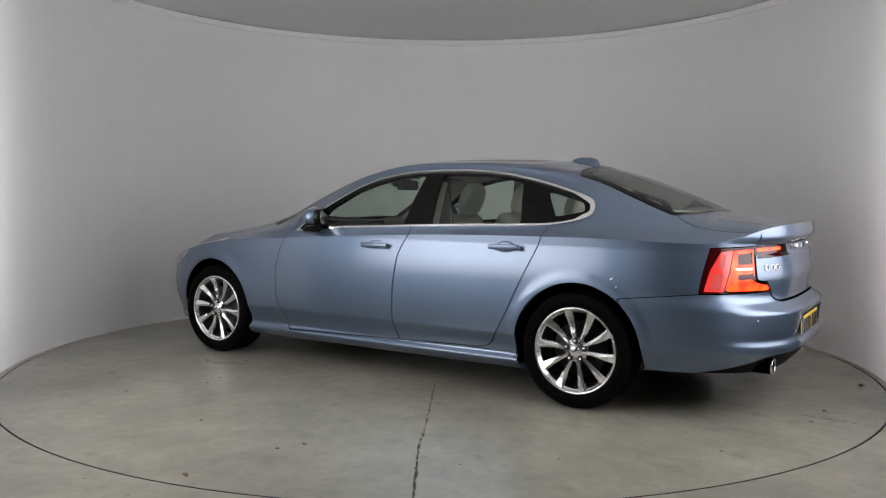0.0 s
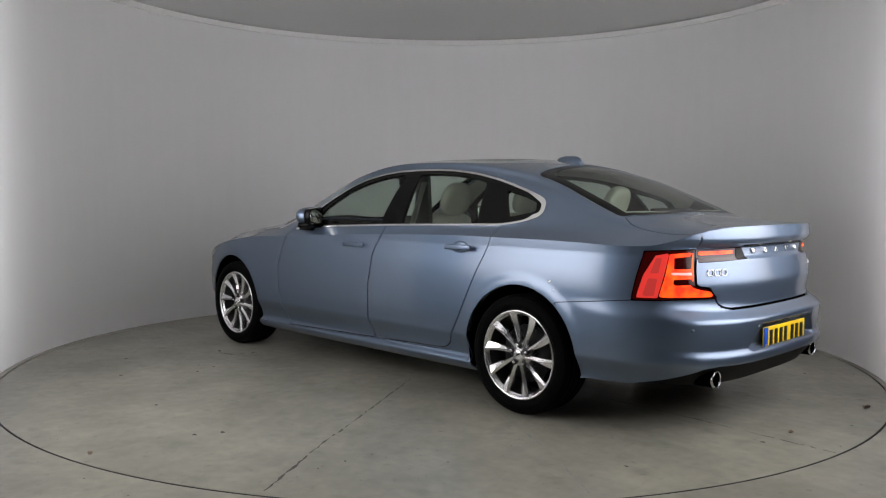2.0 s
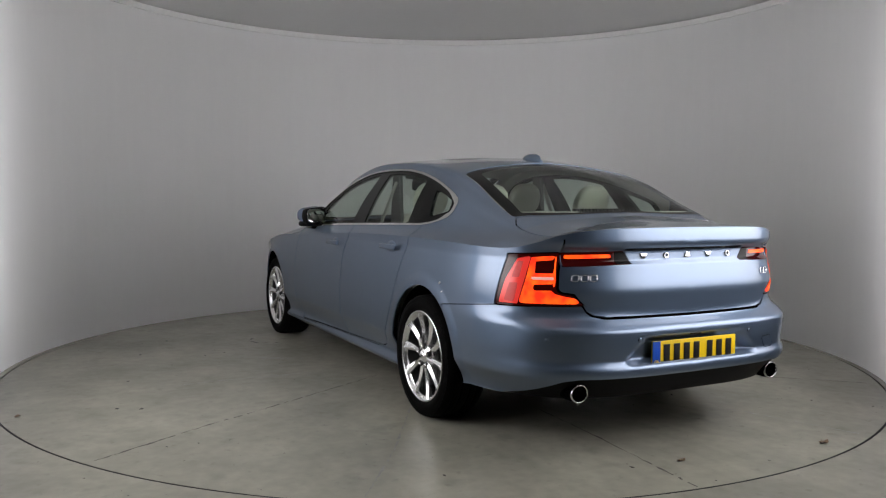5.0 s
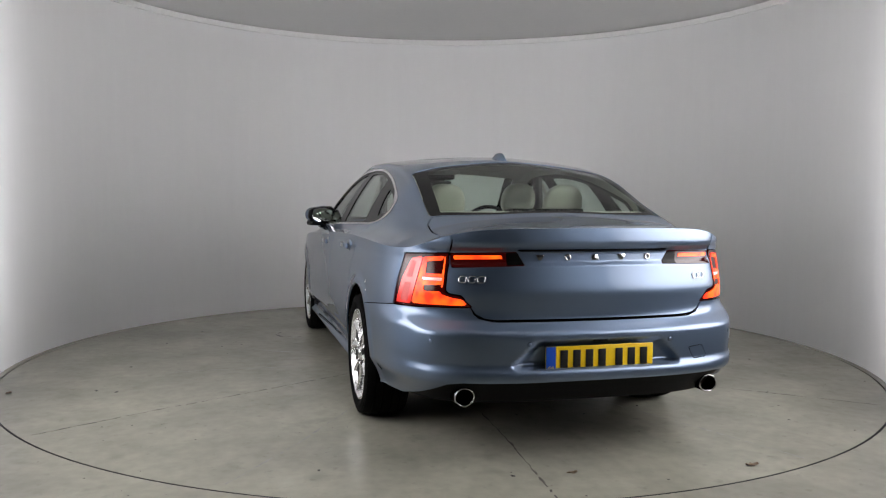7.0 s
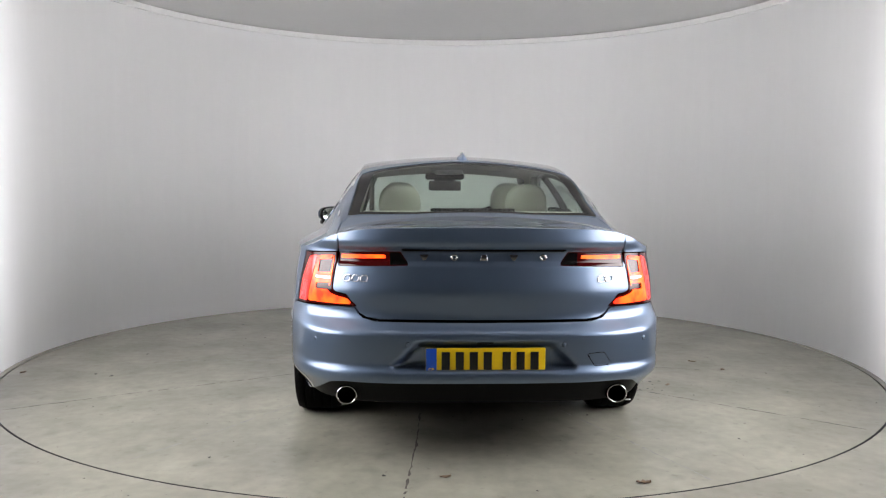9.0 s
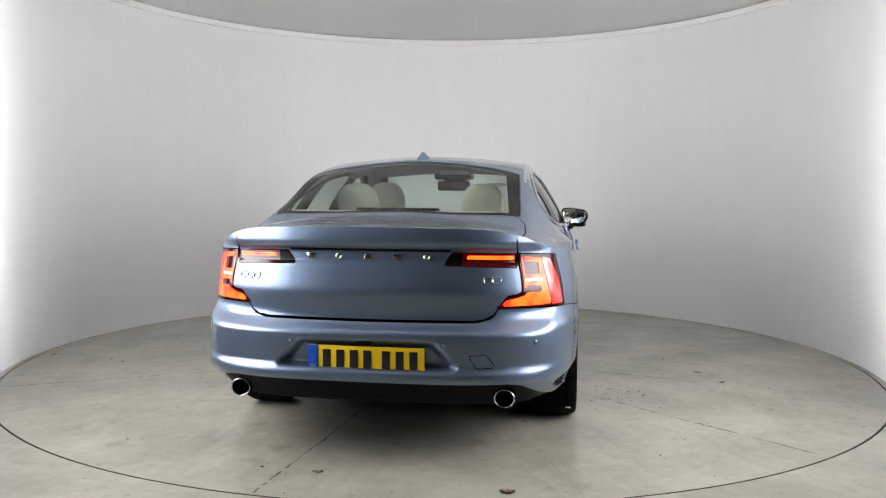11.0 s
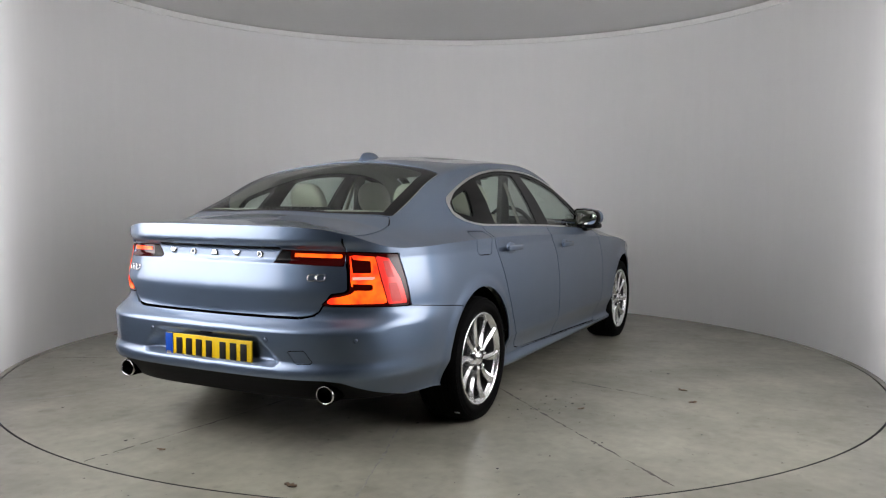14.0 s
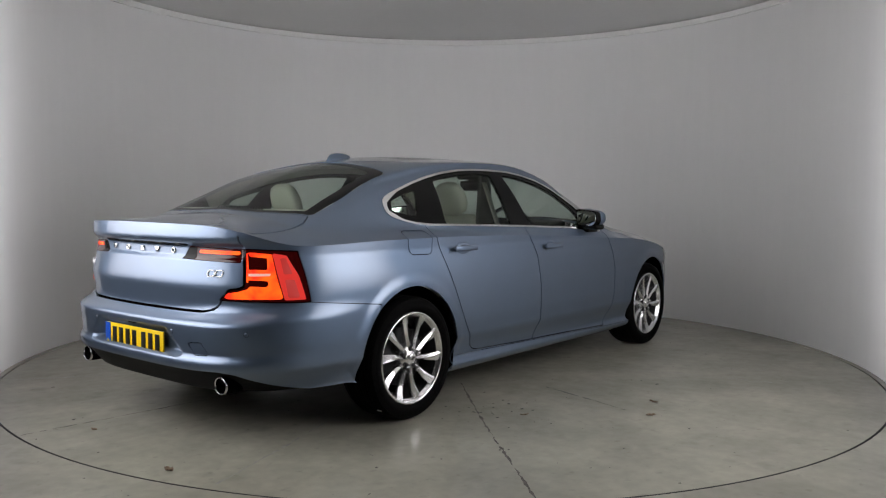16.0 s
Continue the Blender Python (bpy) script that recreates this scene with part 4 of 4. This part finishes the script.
        well.location = (0.056 * math.cos(a), 0, 0.056 * math.sin(a))
        ob.location = (0.056 * math.cos(a), 0, 0.056 * math.sin(a))
    if ax < 1 and sgn < 0:
        tag = box((0.003, 0.028, 0.009), (0.336, 0.075, 0), 0.0)
        bmesh.ops.rotate(tag, cent=(0, 0, 0), matrix=Matrix.Rotation(radians(48), 3, "Y"), verts=tag.verts)
        part("tyre_mark", tag, WHITE, w, "small white mark on the tread")
    # disc coloured dark, as shaded by the wheel
    part("brake_disc", lathe([(0.05, 0.03), (0.09, 0.032), (0.10, 0.028), (0.160, 0.028), (0.162, 0.022), (0.160, 0.002), (0.05, 0.0)], 48), WHEEL_SHADE, w, "steel brake disc, darkened for the shade behind the spokes")
    part("barrel_back", lathe([(0.001, -0.03), (0.20, -0.03), (0.213, -0.05)], 48), DARK, w)


for ax, _, _ in ARCHES:
    for sgn in (1, -1):
        wheel(ax, sgn)

# exhaust tips
for sgn in (1, -1):
    bm = lathe([(0.0385, 0.006), (0.0388, 0.0), (0.0412, -0.002), (0.0438, 0.0), (0.0442, 0.008), (0.043, 0.010)], 40)
    bmesh.ops.rotate(bm, cent=(0, 0, 0), matrix=Matrix.Rotation(radians(-90), 3, "Z"), verts=bm.verts)
    bmesh.ops.scale(bm, vec=(1, 1.04, 0.94), verts=bm.verts)
    bmesh.ops.translate(bm, vec=(-0.988, sgn * 0.604, 0.308), verts=bm.verts)
    tip = part("exhaust_tip", bm, CHROME, car, "round chrome exhaust tip")
    inner_tip = lathe([(0.001, 0.10), (0.038, 0.10), (0.0384, 0.004)], 32)
    bmesh.ops.rotate(inner_tip, cent=(0, 0, 0), matrix=Matrix.Rotation(radians(-90), 3, "Z"), verts=inner_tip.verts)
    bmesh.ops.translate(inner_tip, vec=(-0.988, sgn * 0.604, 0.308), verts=inner_tip.verts)
    part("tip_inside", inner_tip, DARK, tip)
    pipe = lathe([(0.0435, 0.011), (0.0435, 0.2)], 32)
    bmesh.ops.rotate(pipe, cent=(0, 0, 0), matrix=Matrix.Rotation(radians(-90), 3, "Z"), verts=pipe.verts)
    bmesh.ops.translate(pipe, vec=(-0.988, sgn * 0.604, 0.308), verts=pipe.verts)
    part("pipe", pipe, DARK, tip)

# number plate with its plain marks
plate = part("number_plate", box((0.008, 0.522, 0.113), (-1.060, -0.003, 0.4735), 0.003), PLATE_YELLOW, car, "yellow rear number plate with black marks")
part("plate_band", box((0.003, 0.046, 0.112), (-1.0655, 0.2345, 0.4735), 0.001), PLATE_BLUE, plate, "blue country band")
yy = 0.196
for k in range(7):
    part("plate_mark", box((0.003, 0.036, 0.078), (-1.0655, yy - 0.024, 0.474), 0.0012), PLATE_BLACK, plate)
    yy -= 0.061 + (0.022 if k == 3 else 0)
part("plate_holder", box((0.006, 0.34, 0.022), (-1.063, -0.005, 0.412), 0.002), PLATE_BLACK, plate, "black holder strip under the plate")
part("holder_print", box((0.002, 0.20, 0.005), (-1.067, -0.005, 0.411), 0.0005), WHITE, plate, "thin white print on the strip")
txt = bpy.data.curves.new("country_letters", "FONT")
txt.body, txt.size, txt.align_x, txt.extrude = "GB", 0.020, "CENTER", 0.0005
tmp = new("country_letters", txt)
bpy.context.view_layer.update()
me = bpy.data.meshes.new_from_object(tmp.evaluated_get(bpy.context.evaluated_depsgraph_get()))
bpy.data.objects.remove(tmp)
me.materials.append(PLATE_YELLOW)
gb = new("country_letters", me)
gb.parent = plate
gb.matrix_basis = Matrix.Translation((-1.0682, 0.2345, 0.430)) @ Euler((radians(90), 0, radians(-90))).to_matrix().to_4x4()
for y in (0.105, -0.115):
    part("plate_lamp", box((0.012, 0.05, 0.006), (-1.052, y, 0.5545), 0.002), LED, bump_ob, "lit white number plate lamp")
part("boot_release", box((0.02, 0.075, 0.016), (-1.062, 0.0, 0.556), 0.006), BLACK, bump_ob, "black release pad over the plate")

# badges: plain chrome shapes
for k, y in enumerate((0.265, 0.134, 0.003, -0.128, -0.259)):
    p, n = on_tail(y, 0.918)
    if k in (1, 4):
        b = lathe([(0.007, -0.003), (0.009, -0.007), (0.014, -0.007), (0.016, 0.0)], 24)
        bmesh.ops.rotate(b, cent=(0, 0, 0), matrix=Matrix.Rotation(radians(-90), 3, "Z"), verts=b.verts)
    else:
        w0 = (0.021, 0.006) if k != 2 else (0.010, 0.019)
        b = prism([(-w0[0], 0.013), (w0[0], 0.013), (w0[1], -0.013), (-w0[1], -0.013)], -0.007, 0.0, "x", 0.0015)
    part("badge_shape", facing(b, p, n), CHROME, lid_ob, "small chrome badge shape")
for y0, count, w0 in ((0.565, 3, 0.032), (-0.545, 2, 0.036)):
    for k in range(count):
        y = y0 - (k - (count - 1) / 2) * 0.038
        p, n = on_tail(y, 0.822)
        loop = rounded([(-w0 / 2, 0.014), (w0 / 2, 0.014), (w0 / 2, -0.014), (-w0 / 2, -0.014)], 0.010)
        b = tube([(-0.003, u - v * 0.15, v) for u, v in loop + loop[:2]], 0.0026, 6)
        part("badge_shape", facing(b, p, n), CHROME, lid_ob, "small chrome badge shape")

# parking sensors
for y, z in ((0.745, 0.553), (0.335, 0.545), (-0.345, 0.545), (-0.735, 0.553)):
    p, n = on_tail(y, z)
    b = lathe([(0.001, -0.002), (0.0085, -0.002), (0.0105, 0.001)], 24)
    bmesh.ops.rotate(b, cent=(0, 0, 0), matrix=Matrix.Rotation(radians(-90), 3, "Z"), verts=b.verts)
    part("parking_sensor", facing(b, p, n), PAINT, bump_ob)
    b = lathe([(0.0105, -0.0008), (0.0115, -0.0008), (0.012, 0.001)], 24)
    bmesh.ops.rotate(b, cent=(0, 0, 0), matrix=Matrix.Rotation(radians(-90), 3, "Z"), verts=b.verts)
    part("sensor_ring", facing(b, p, n), BLACK, bump_ob)

# door mirrors
for sgn in (1, -1):
    shell_m = box((0.125, 0.192, 0.124), (0, 0, 0), 0.052, 6)
    for q in shell_m.verts:
        t = q.co.y / 0.205 + 0.5
        q.co.z *= 1.0 - 0.22 * t
        q.co.z += 0.012 * (1 - t)
        if q.co.x > 0:
            q.co.x *= 1.15 - 0.35 * t
    bmesh.ops.translate(shell_m, vec=(1.945, 0.912, 1.035), verts=shell_m.verts)
    foot = prism([(1.90, 0.935), (2.05, 0.935), (2.01, 0.99), (1.90, 1.0)], 0.80, 0.895, "y", 0.008)
    face = rounded([(-0.100, 0.066), (-0.092, -0.056), (0.070, -0.060), (0.104, -0.022), (0.092, 0.050)], 0.035)
    frame_m = prism([(0.912 + u, 1.036 + v) for u, v in face], 1.872, 1.915, "x", 0.005)
    glass = prism([(0.912 + u * 0.87, 1.036 + v * 0.85) for u, v in face], 1.869, 1.874, "x", 0.001)
    under = box((0.10, 0.17, 0.04), (1.935, 0.905, 0.975), 0.018, 3)
    for b in (shell_m, glass, frame_m, under):
        bmesh.ops.rotate(b, cent=(1.935, 0.86, 1.03), matrix=Matrix.Rotation(radians(24 if sgn > 0 else 12), 3, "Z"), verts=b.verts)
    for b in (shell_m, foot, glass, frame_m, under):
        if sgn < 0:
            bmesh.ops.scale(b, vec=(1, -1, 1), verts=b.verts)
            bmesh.ops.reverse_faces(b, faces=b.faces[:])
    mir = part("door_mirror", shell_m, PAINT, car, "door mirror with a painted cap and black frame")
    part("mirror_foot", foot, GLOSS_BLACK, mir)
    part("mirror_frame", frame_m, GLOSS_BLACK, mir)
    part("mirror_underside", under, GLOSS_BLACK, mir)
    part("mirror_glass", glass, MIRROR, mir, "mirror pane")

# roof aerial
bm = bmesh.new()
secs = []
for j in range(13):
    t = j / 12
    x = 0.445 - 0.20 * t
    h = 0.046 * float(np.interp(t, [0, 0.06, 0.15, 0.35, 0.6, 0.75, 0.88, 0.95, 1], [0.12, 0.40, 0.62, 0.86, 1.0, 1.0, 0.93, 0.76, 0.4]))
    w = 0.030 * math.sin(math.pi * (0.15 + 0.70 * t)) + 0.004
    secs.append([bm.verts.new((x, w * math.cos(a) * (1 if math.sin(a) < 0.5 else 0.55), 1.404 - 0.12 * (0.36 - x) ** 1 - 0.012 + (h + 0.012) * math.sin(a))) for a in [math.pi * k / 12 for k in range(13)]])
for p, q in zip(secs, secs[1:]):
    for i in range(12):
        bm.faces.new((p[i], p[i + 1], q[i + 1], q[i]))
bm.faces.new(secs[0])
bm.faces.new(secs[-1][::-1])
bmesh.ops.recalc_face_normals(bm, faces=bm.faces)
part("roof_aerial", bm, PAINT, car, "painted shark-fin roof aerial")

# cabin
part("cabin_floor", box((2.6, 1.5, 0.04), (1.2, 0, 0.34), 0.01), CARPET, car)
part("parcel_shelf", merge(box((0.62, 1.22, 0.03), (-0.13, 0, 1.035), 0.01), box((0.06, 1.12, 0.09), (-0.385, 0, 1.064), 0.012)), LEATHER, car, "pale parcel shelf")
part("high_brake_lamp", merge(*[box((0.035, 0.016, 0.022), (-0.395, -0.19 + 0.0238 * k, 1.113), 0.003) for k in range(17)], box((0.03, 0.43, 0.026), (-0.388, 0, 1.110), 0.004)), BLACK, car, "dark ribbed brake lamp strip")
part("dashboard", merge(box((0.55, 1.42, 0.30), (2.18, 0, 0.80), 0.10, 4), box((0.24, 0.46, 0.08), (2.0, -0.36, 0.97), 0.03)), CARPET, car, "dark dashboard")
part("centre_console", box((1.1, 0.22, 0.3), (1.55, 0, 0.52), 0.05), CARPET, car)
rvm = part("interior_mirror", merge(box((0.035, 0.25, 0.075), (1.77, 0.02, 1.262), 0.016), box((0.10, 0.16, 0.09), (1.83, 0.02, 1.295), 0.03), box((0.12, 0.30, 0.05), (1.80, 0.02, 1.335), 0.02)), BLACK, car, "black interior mirror")
bm = lathe([(0.172, 0.0), (0.176, 0.012), (0.188, 0.016), (0.198, 0.010), (0.198, -0.010), (0.188, -0.016), (0.176, -0.012), (0.172, 0.0)], 48)
bmesh.ops.rotate(bm, cent=(0, 0, 0), matrix=Euler((0, 0, radians(90))).to_matrix(), verts=bm.verts)
bmesh.ops.rotate(bm, cent=(0, 0, 0), matrix=Euler((0, radians(-22), 0)).to_matrix(), verts=bm.verts)
bmesh.ops.translate(bm, vec=(1.72, -0.37, 0.93), verts=bm.verts)
sw = part("steering_wheel", bm, BLACK, car, "black steering wheel")
part("steering_boss", merge(box((0.05, 0.16, 0.13), (1.745, -0.37, 0.93), 0.03), box((0.03, 0.36, 0.035), (1.735, -0.37, 0.94), 0.01), tube([(1.76, -0.37, 0.92), (2.0, -0.37, 0.85)], 0.035)), BLACK, sw)
# door cards
for sgn in (1, -1):
    part("door_card", merge(box((1.02, 0.05, 0.58), (1.72, sgn * 0.80, 0.66), 0.02), box((0.72, 0.05, 0.58), (0.80, sgn * 0.80, 0.68), 0.02)), LEATHER, car, "cream door trim")


def seat(x, y, width, back_height, lean, name, label):
    """Seat with cushion, side bolsters, backrest and head restraint on two posts."""
    s = part(name, box((0.50, width, 0.16), (x + 0.20, y, 0.56), 0.06, 4), LEATHER, car, label)
    rot = (0, -lean, 0)
    b = box((0.13, width, back_height), (0, 0, back_height / 2), 0.055, 4)
    for q in b.verts:
        q.co.y *= 1 - 0.28 * smooth(0.55, 1.0, q.co.z / back_height)
        q.co.x += 0.02 * (abs(q.co.y) / width * 2) ** 2
    bmesh.ops.rotate(b, cent=(0, 0, 0), matrix=Euler([radians(a) for a in rot]).to_matrix(), verts=b.verts)
    bmesh.ops.translate(b, vec=(x, y, 0.55), verts=b.verts)
    part("backrest", b, LEATHER, s)
    h = bmesh.new()
    bmesh.ops.create_uvsphere(h, u_segments=28, v_segments=18, radius=1)
    for q in h.verts:
        q.co = [math.copysign(abs(c) ** e, c) * r for c, e, r in zip(q.co, (0.75, 0.72, 0.70), (0.052, 0.124, 0.112))]
        q.co.y *= 1 - 0.10 * smooth(-0.02, 0.10, q.co.z)
        q.co.z += back_height + 0.115
    bmesh.ops.rotate(h, cent=(0, 0, 0), matrix=Euler([radians(a) for a in rot]).to_matrix(), verts=h.verts)
    bmesh.ops.translate(h, vec=(x, y, 0.55), verts=h.verts)
    part("head_restraint", h, LEATHER, s)
    t = radians(lean)
    for dy in (-0.06, 0.06):
        part("restraint_post", tube([(x - math.sin(t) * (back_height - 0.03), y + dy, 0.55 + math.cos(t) * (back_height - 0.03)), (x - math.sin(t) * (back_height + 0.06), y + dy, 0.55 + math.cos(t) * (back_height + 0.06))], 0.007), CHROME, s)


for y in (0.37, -0.37):
    seat(1.22, y, 0.50, 0.54, 20, "front_seat", "cream leather front seat")
    seat(0.47, y, 0.56, 0.53, 22, "rear_seat", "cream leather rear seat")
seat(0.44, 0.0, 0.22, 0.36, 22, "rear_middle_seat", "cream leather middle seat")
# belts beside the pillars
for sgn in (1, -1):
    part("seat_belt", merge(box((0.045, 0.004, 0.42), (1.08, sgn * 0.66, 1.08), 0.0, turn=(sgn * 22, 0, 0))), LEATHER, car, "pale seat belt")
    part("inner_pillar", prism([(1.03, 0.95), (1.20, 0.95), (1.16, 1.32), (1.06, 1.32)], sgn * 0.545, sgn * 0.575, "y", 0.006), CARPET, car)
part("roof_console", box((0.22, 0.2, 0.03), (1.62, 0, 1.36), 0.01), HEADLINER, car)

# ---- marks on the turntable and floor ----
rng = random.Random(7)


def crack(points, width, level=0.0012):
    """Thin ragged ribbon along a line."""
    bm = bmesh.new()
    pts = []
    for (x0, y0), (x1, y1) in zip(points, points[1:]):
        n = max(2, int(math.hypot(x1 - x0, y1 - y0) / 0.03))
        pts += [(x0 + (x1 - x0) * k / n, y0 + (y1 - y0) * k / n) for k in range(n)]
    pts.append(points[-1])
    prev = None
    for i, (x, y) in enumerate(pts):
        a, b = pts[max(i - 1, 0)], pts[min(i + 1, len(pts) - 1)]
        d = Vector((b[0] - a[0], b[1] - a[1])).normalized()
        o = rng.uniform(-0.004, 0.004)
        w = width * rng.uniform(0.2, 1.1) * (0.7 + 1.1 * abs(math.sin(i * 0.21 + x)))
        p = [bm.verts.new((x - d.y * (o + s * w), y + d.x * (o + s * w), level)) for s in (-0.5, 0.5)]
        if prev and rng.random() > 0.10:
            bm.faces.new((prev[0], p[0], p[1], prev[1]))
        prev = p
    bmesh.ops.recalc_face_normals(bm, faces=bm.faces)
    return bm


FAINT = material("worn_joint_line", (0.15, 0.143, 0.122), 0.6, grain=0.3, grain_size=20)
for pts, w, mt in ((((-0.40, 0.68), (-0.50, 0.85), (-0.89, 1.52), (-1.14, 1.96), (-1.47, 2.48)), 0.010, CRACK), (((-0.14, 1.93), (-0.12, 1.59), (-0.14, 1.01)), 0.008, FAINT),
                   (((0.50, 1.25), (0.28, 0.81)), 0.010, FAINT), (((-0.9, 0.62), (-1.40, 0.92), (-1.92, 1.23), (-2.4, 1.56)), 0.008, FAINT), (((-1.6, 0.20), (-2.12, 0.23), (-2.90, 0.30)), 0.008, CRACK),
                   (((-0.6, -0.65), (-0.93, -0.98), (-1.36, -1.42), (-1.98, -2.09)), 0.010, CRACK), (((-0.34, -1.12), (-0.46, -1.55), (-0.53, -1.75)), 0.013, CRACK), (((-1.3, -0.48), (-1.64, -0.61), (-2.18, -0.82), (-2.72, -1.01)), 0.008, FAINT),
                   (((1.32, 1.07), (1.22, 1.13), (1.10, 1.09), (1.03, 0.97), (1.08, 0.9)), 0.022, CRACK), (((0.42, -1.02), (0.62, -1.75), (0.72, -2.2)), 0.006, FAINT)):
    part("crack", crack(pts, w), mt, turntable, "thin dark joint line in the concrete")


def flecks(spots, level, seed):
    """Scattered grit: small uneven chips."""
    r = random.Random(seed)
    bm = bmesh.new()
    for x, y, size in spots:
        n = r.randint(5, 8)
        h = size * 0.25
        ring = []
        for k in range(n):
            a = 2 * math.pi * k / n
            q = size * r.uniform(0.4, 1.2)
            ring.append(bm.verts.new((x + q * math.cos(a), y + q * math.sin(a) * 0.7, level)))
        top = bm.verts.new((x + r.uniform(-0.3, 0.3) * size, y, level + h))
        for k in range(n):
            bm.faces.new((ring[k], ring[(k + 1) % n], top))
    return bm


MARKS = [(-0.52, 2.79, 0.022), (-0.63, 2.18, 0.020), (-0.57, 2.30, 0.018), (-2.62, 0.12, 0.022), (-2.72, -0.70, 0.028), (-0.26, -1.80, 0.024), (-0.54, -1.91, 0.026), (0.18, -1.62, 0.018), (-2.59, 0.38, 0.014), (0.10, 2.17, 0.016),
         (0.97, 1.99, 0.016), (0.74, 1.57, 0.016), (0.79, 1.42, 0.014), (-2.12, -1.36, 0.012), (-1.66, -0.71, 0.020), (1.48, 1.73, 0.018), (-2.32, 1.17, 0.012), (-1.57, -1.63, 0.010), (-1.54, -1.66, 0.010), (-0.65, -2.17, 0.012), (-1.45, -2.46, 0.010),
         (-0.98, -1.38, 0.022), (-1.12, -1.30, 0.014), (-0.84, -1.18, 0.014), (-0.88, -1.30, 0.016)]
leaf_spots = [m for m in MARKS if m[2] >= 0.022]
grit = [m for m in MARKS if m[2] < 0.022]
for k in range(170):
    a, q = rng.uniform(0, 2 * math.pi), R_TABLE * math.sqrt(rng.uniform(0.05, 0.97))
    grit.append((q * math.cos(a), q * math.sin(a), rng.choice((0.003, 0.004, 0.005, 0.006, 0.009))))
for k in range(45):
    a, q = rng.gauss(4.0, 0.12), rng.gauss(1.55, 0.16)
    grit.append((q * math.cos(a), q * math.sin(a), rng.choice((0.003, 0.005, 0.008, 0.012))))
tagged(part("grit", flecks(grit, 0.0015, 3), GRIT, turntable, "dark grit scattered on the concrete", smooth=False), kind="stuff")


def leaf(size, seed):
    """A curled scrap of dry leaf."""
    r = random.Random(seed)
    bm = bmesh.new()
    rows = []
    for i in range(7):
        t = i / 6
        w = size * 0.55 * math.sin(math.pi * (0.08 + 0.84 * t)) * r.uniform(0.7, 1.2)
        z = 0.002 + size * 0.35 * abs(t - 0.45) ** 1.5
        rows.append([bm.verts.new((size * 2.2 * (t - 0.5), s * w, z + size * 0.3 * s * s * r.uniform(0.2, 1))) for s in (-1, -0.4, 0.4, 1)])
    for p, q in zip(rows, rows[1:]):
        for k in range(3):
            bm.faces.new((p[k], q[k], q[k + 1], p[k + 1]))
    ext = bmesh.ops.extrude_face_region(bm, geom=bm.faces[:])
    bmesh.ops.translate(bm, vec=(0, 0, 0.001), verts=[v for v in ext["geom"] if isinstance(v, bmesh.types.BMVert)])
    bmesh.ops.recalc_face_normals(bm, faces=bm.faces)
    return bm


LEAVES = []
for k, (x, y, size) in enumerate(leaf_spots):
    b = leaf(size, k)
    bmesh.ops.rotate(b, cent=(0, 0, 0), matrix=Matrix.Rotation(rng.uniform(0, 6.28), 3, "Z"), verts=b.verts)
    bmesh.ops.translate(b, vec=(x, y, 0.0), verts=b.verts)
    ob = mesh_object("leaf_scrap", b, STAIN)
    tagged(ob, "curled brown leaf scrap lying on the concrete", "leaf", "leaf scraps on the turntable")
    LEAVES.append(ob)
# grit on the fixed floor
still = []
for k in range(70):
    a = radians(rng.uniform(200, 340))
    q = rng.uniform(R_TABLE + 0.03, R_TABLE + 0.75)
    still.append((q * math.cos(a), q * math.sin(a), rng.choice((0.002, 0.003, 0.004, 0.006))))
tagged(mesh_object("floor_grit", flecks(still, 0.0005, 5), GRIT, False), "dark grit scattered on the fixed floor", "grit", kind="stuff")

# paint chips beside the rear wheel arch
for x, z, ln in ((-0.20, 0.745, 0.018), (-0.235, 0.70, 0.012)):
    k = np.argmin(np.hypot(LOW.v[:, 0] - x, LOW.v[:, 2] - z))
    p = Vector(LOW.v[k])
    b = box((ln, 0.002, ln * 0.4), (p.x, p.y + 0.001, p.z), 0.0, turn=(0, 35, 0))
    bmesh.ops.rotate(b, cent=(0, 0, 0), matrix=Matrix.Identity(3), verts=b.verts)
    part("paint_chip", b, WHITE, body_panel, "small pale chip in the paint")


def motions():
    """The turntable turns at a steady pace and carries the car with it."""
    rows = [(t, pose(0, 0, 0, 0, 0, 147.215 - 6.015 * t)) for t in range(0, 17)]
    for thing in CARRIED:
        walk(thing, rows)


CARRIED = [turntable, car, *LEAVES]
motions()
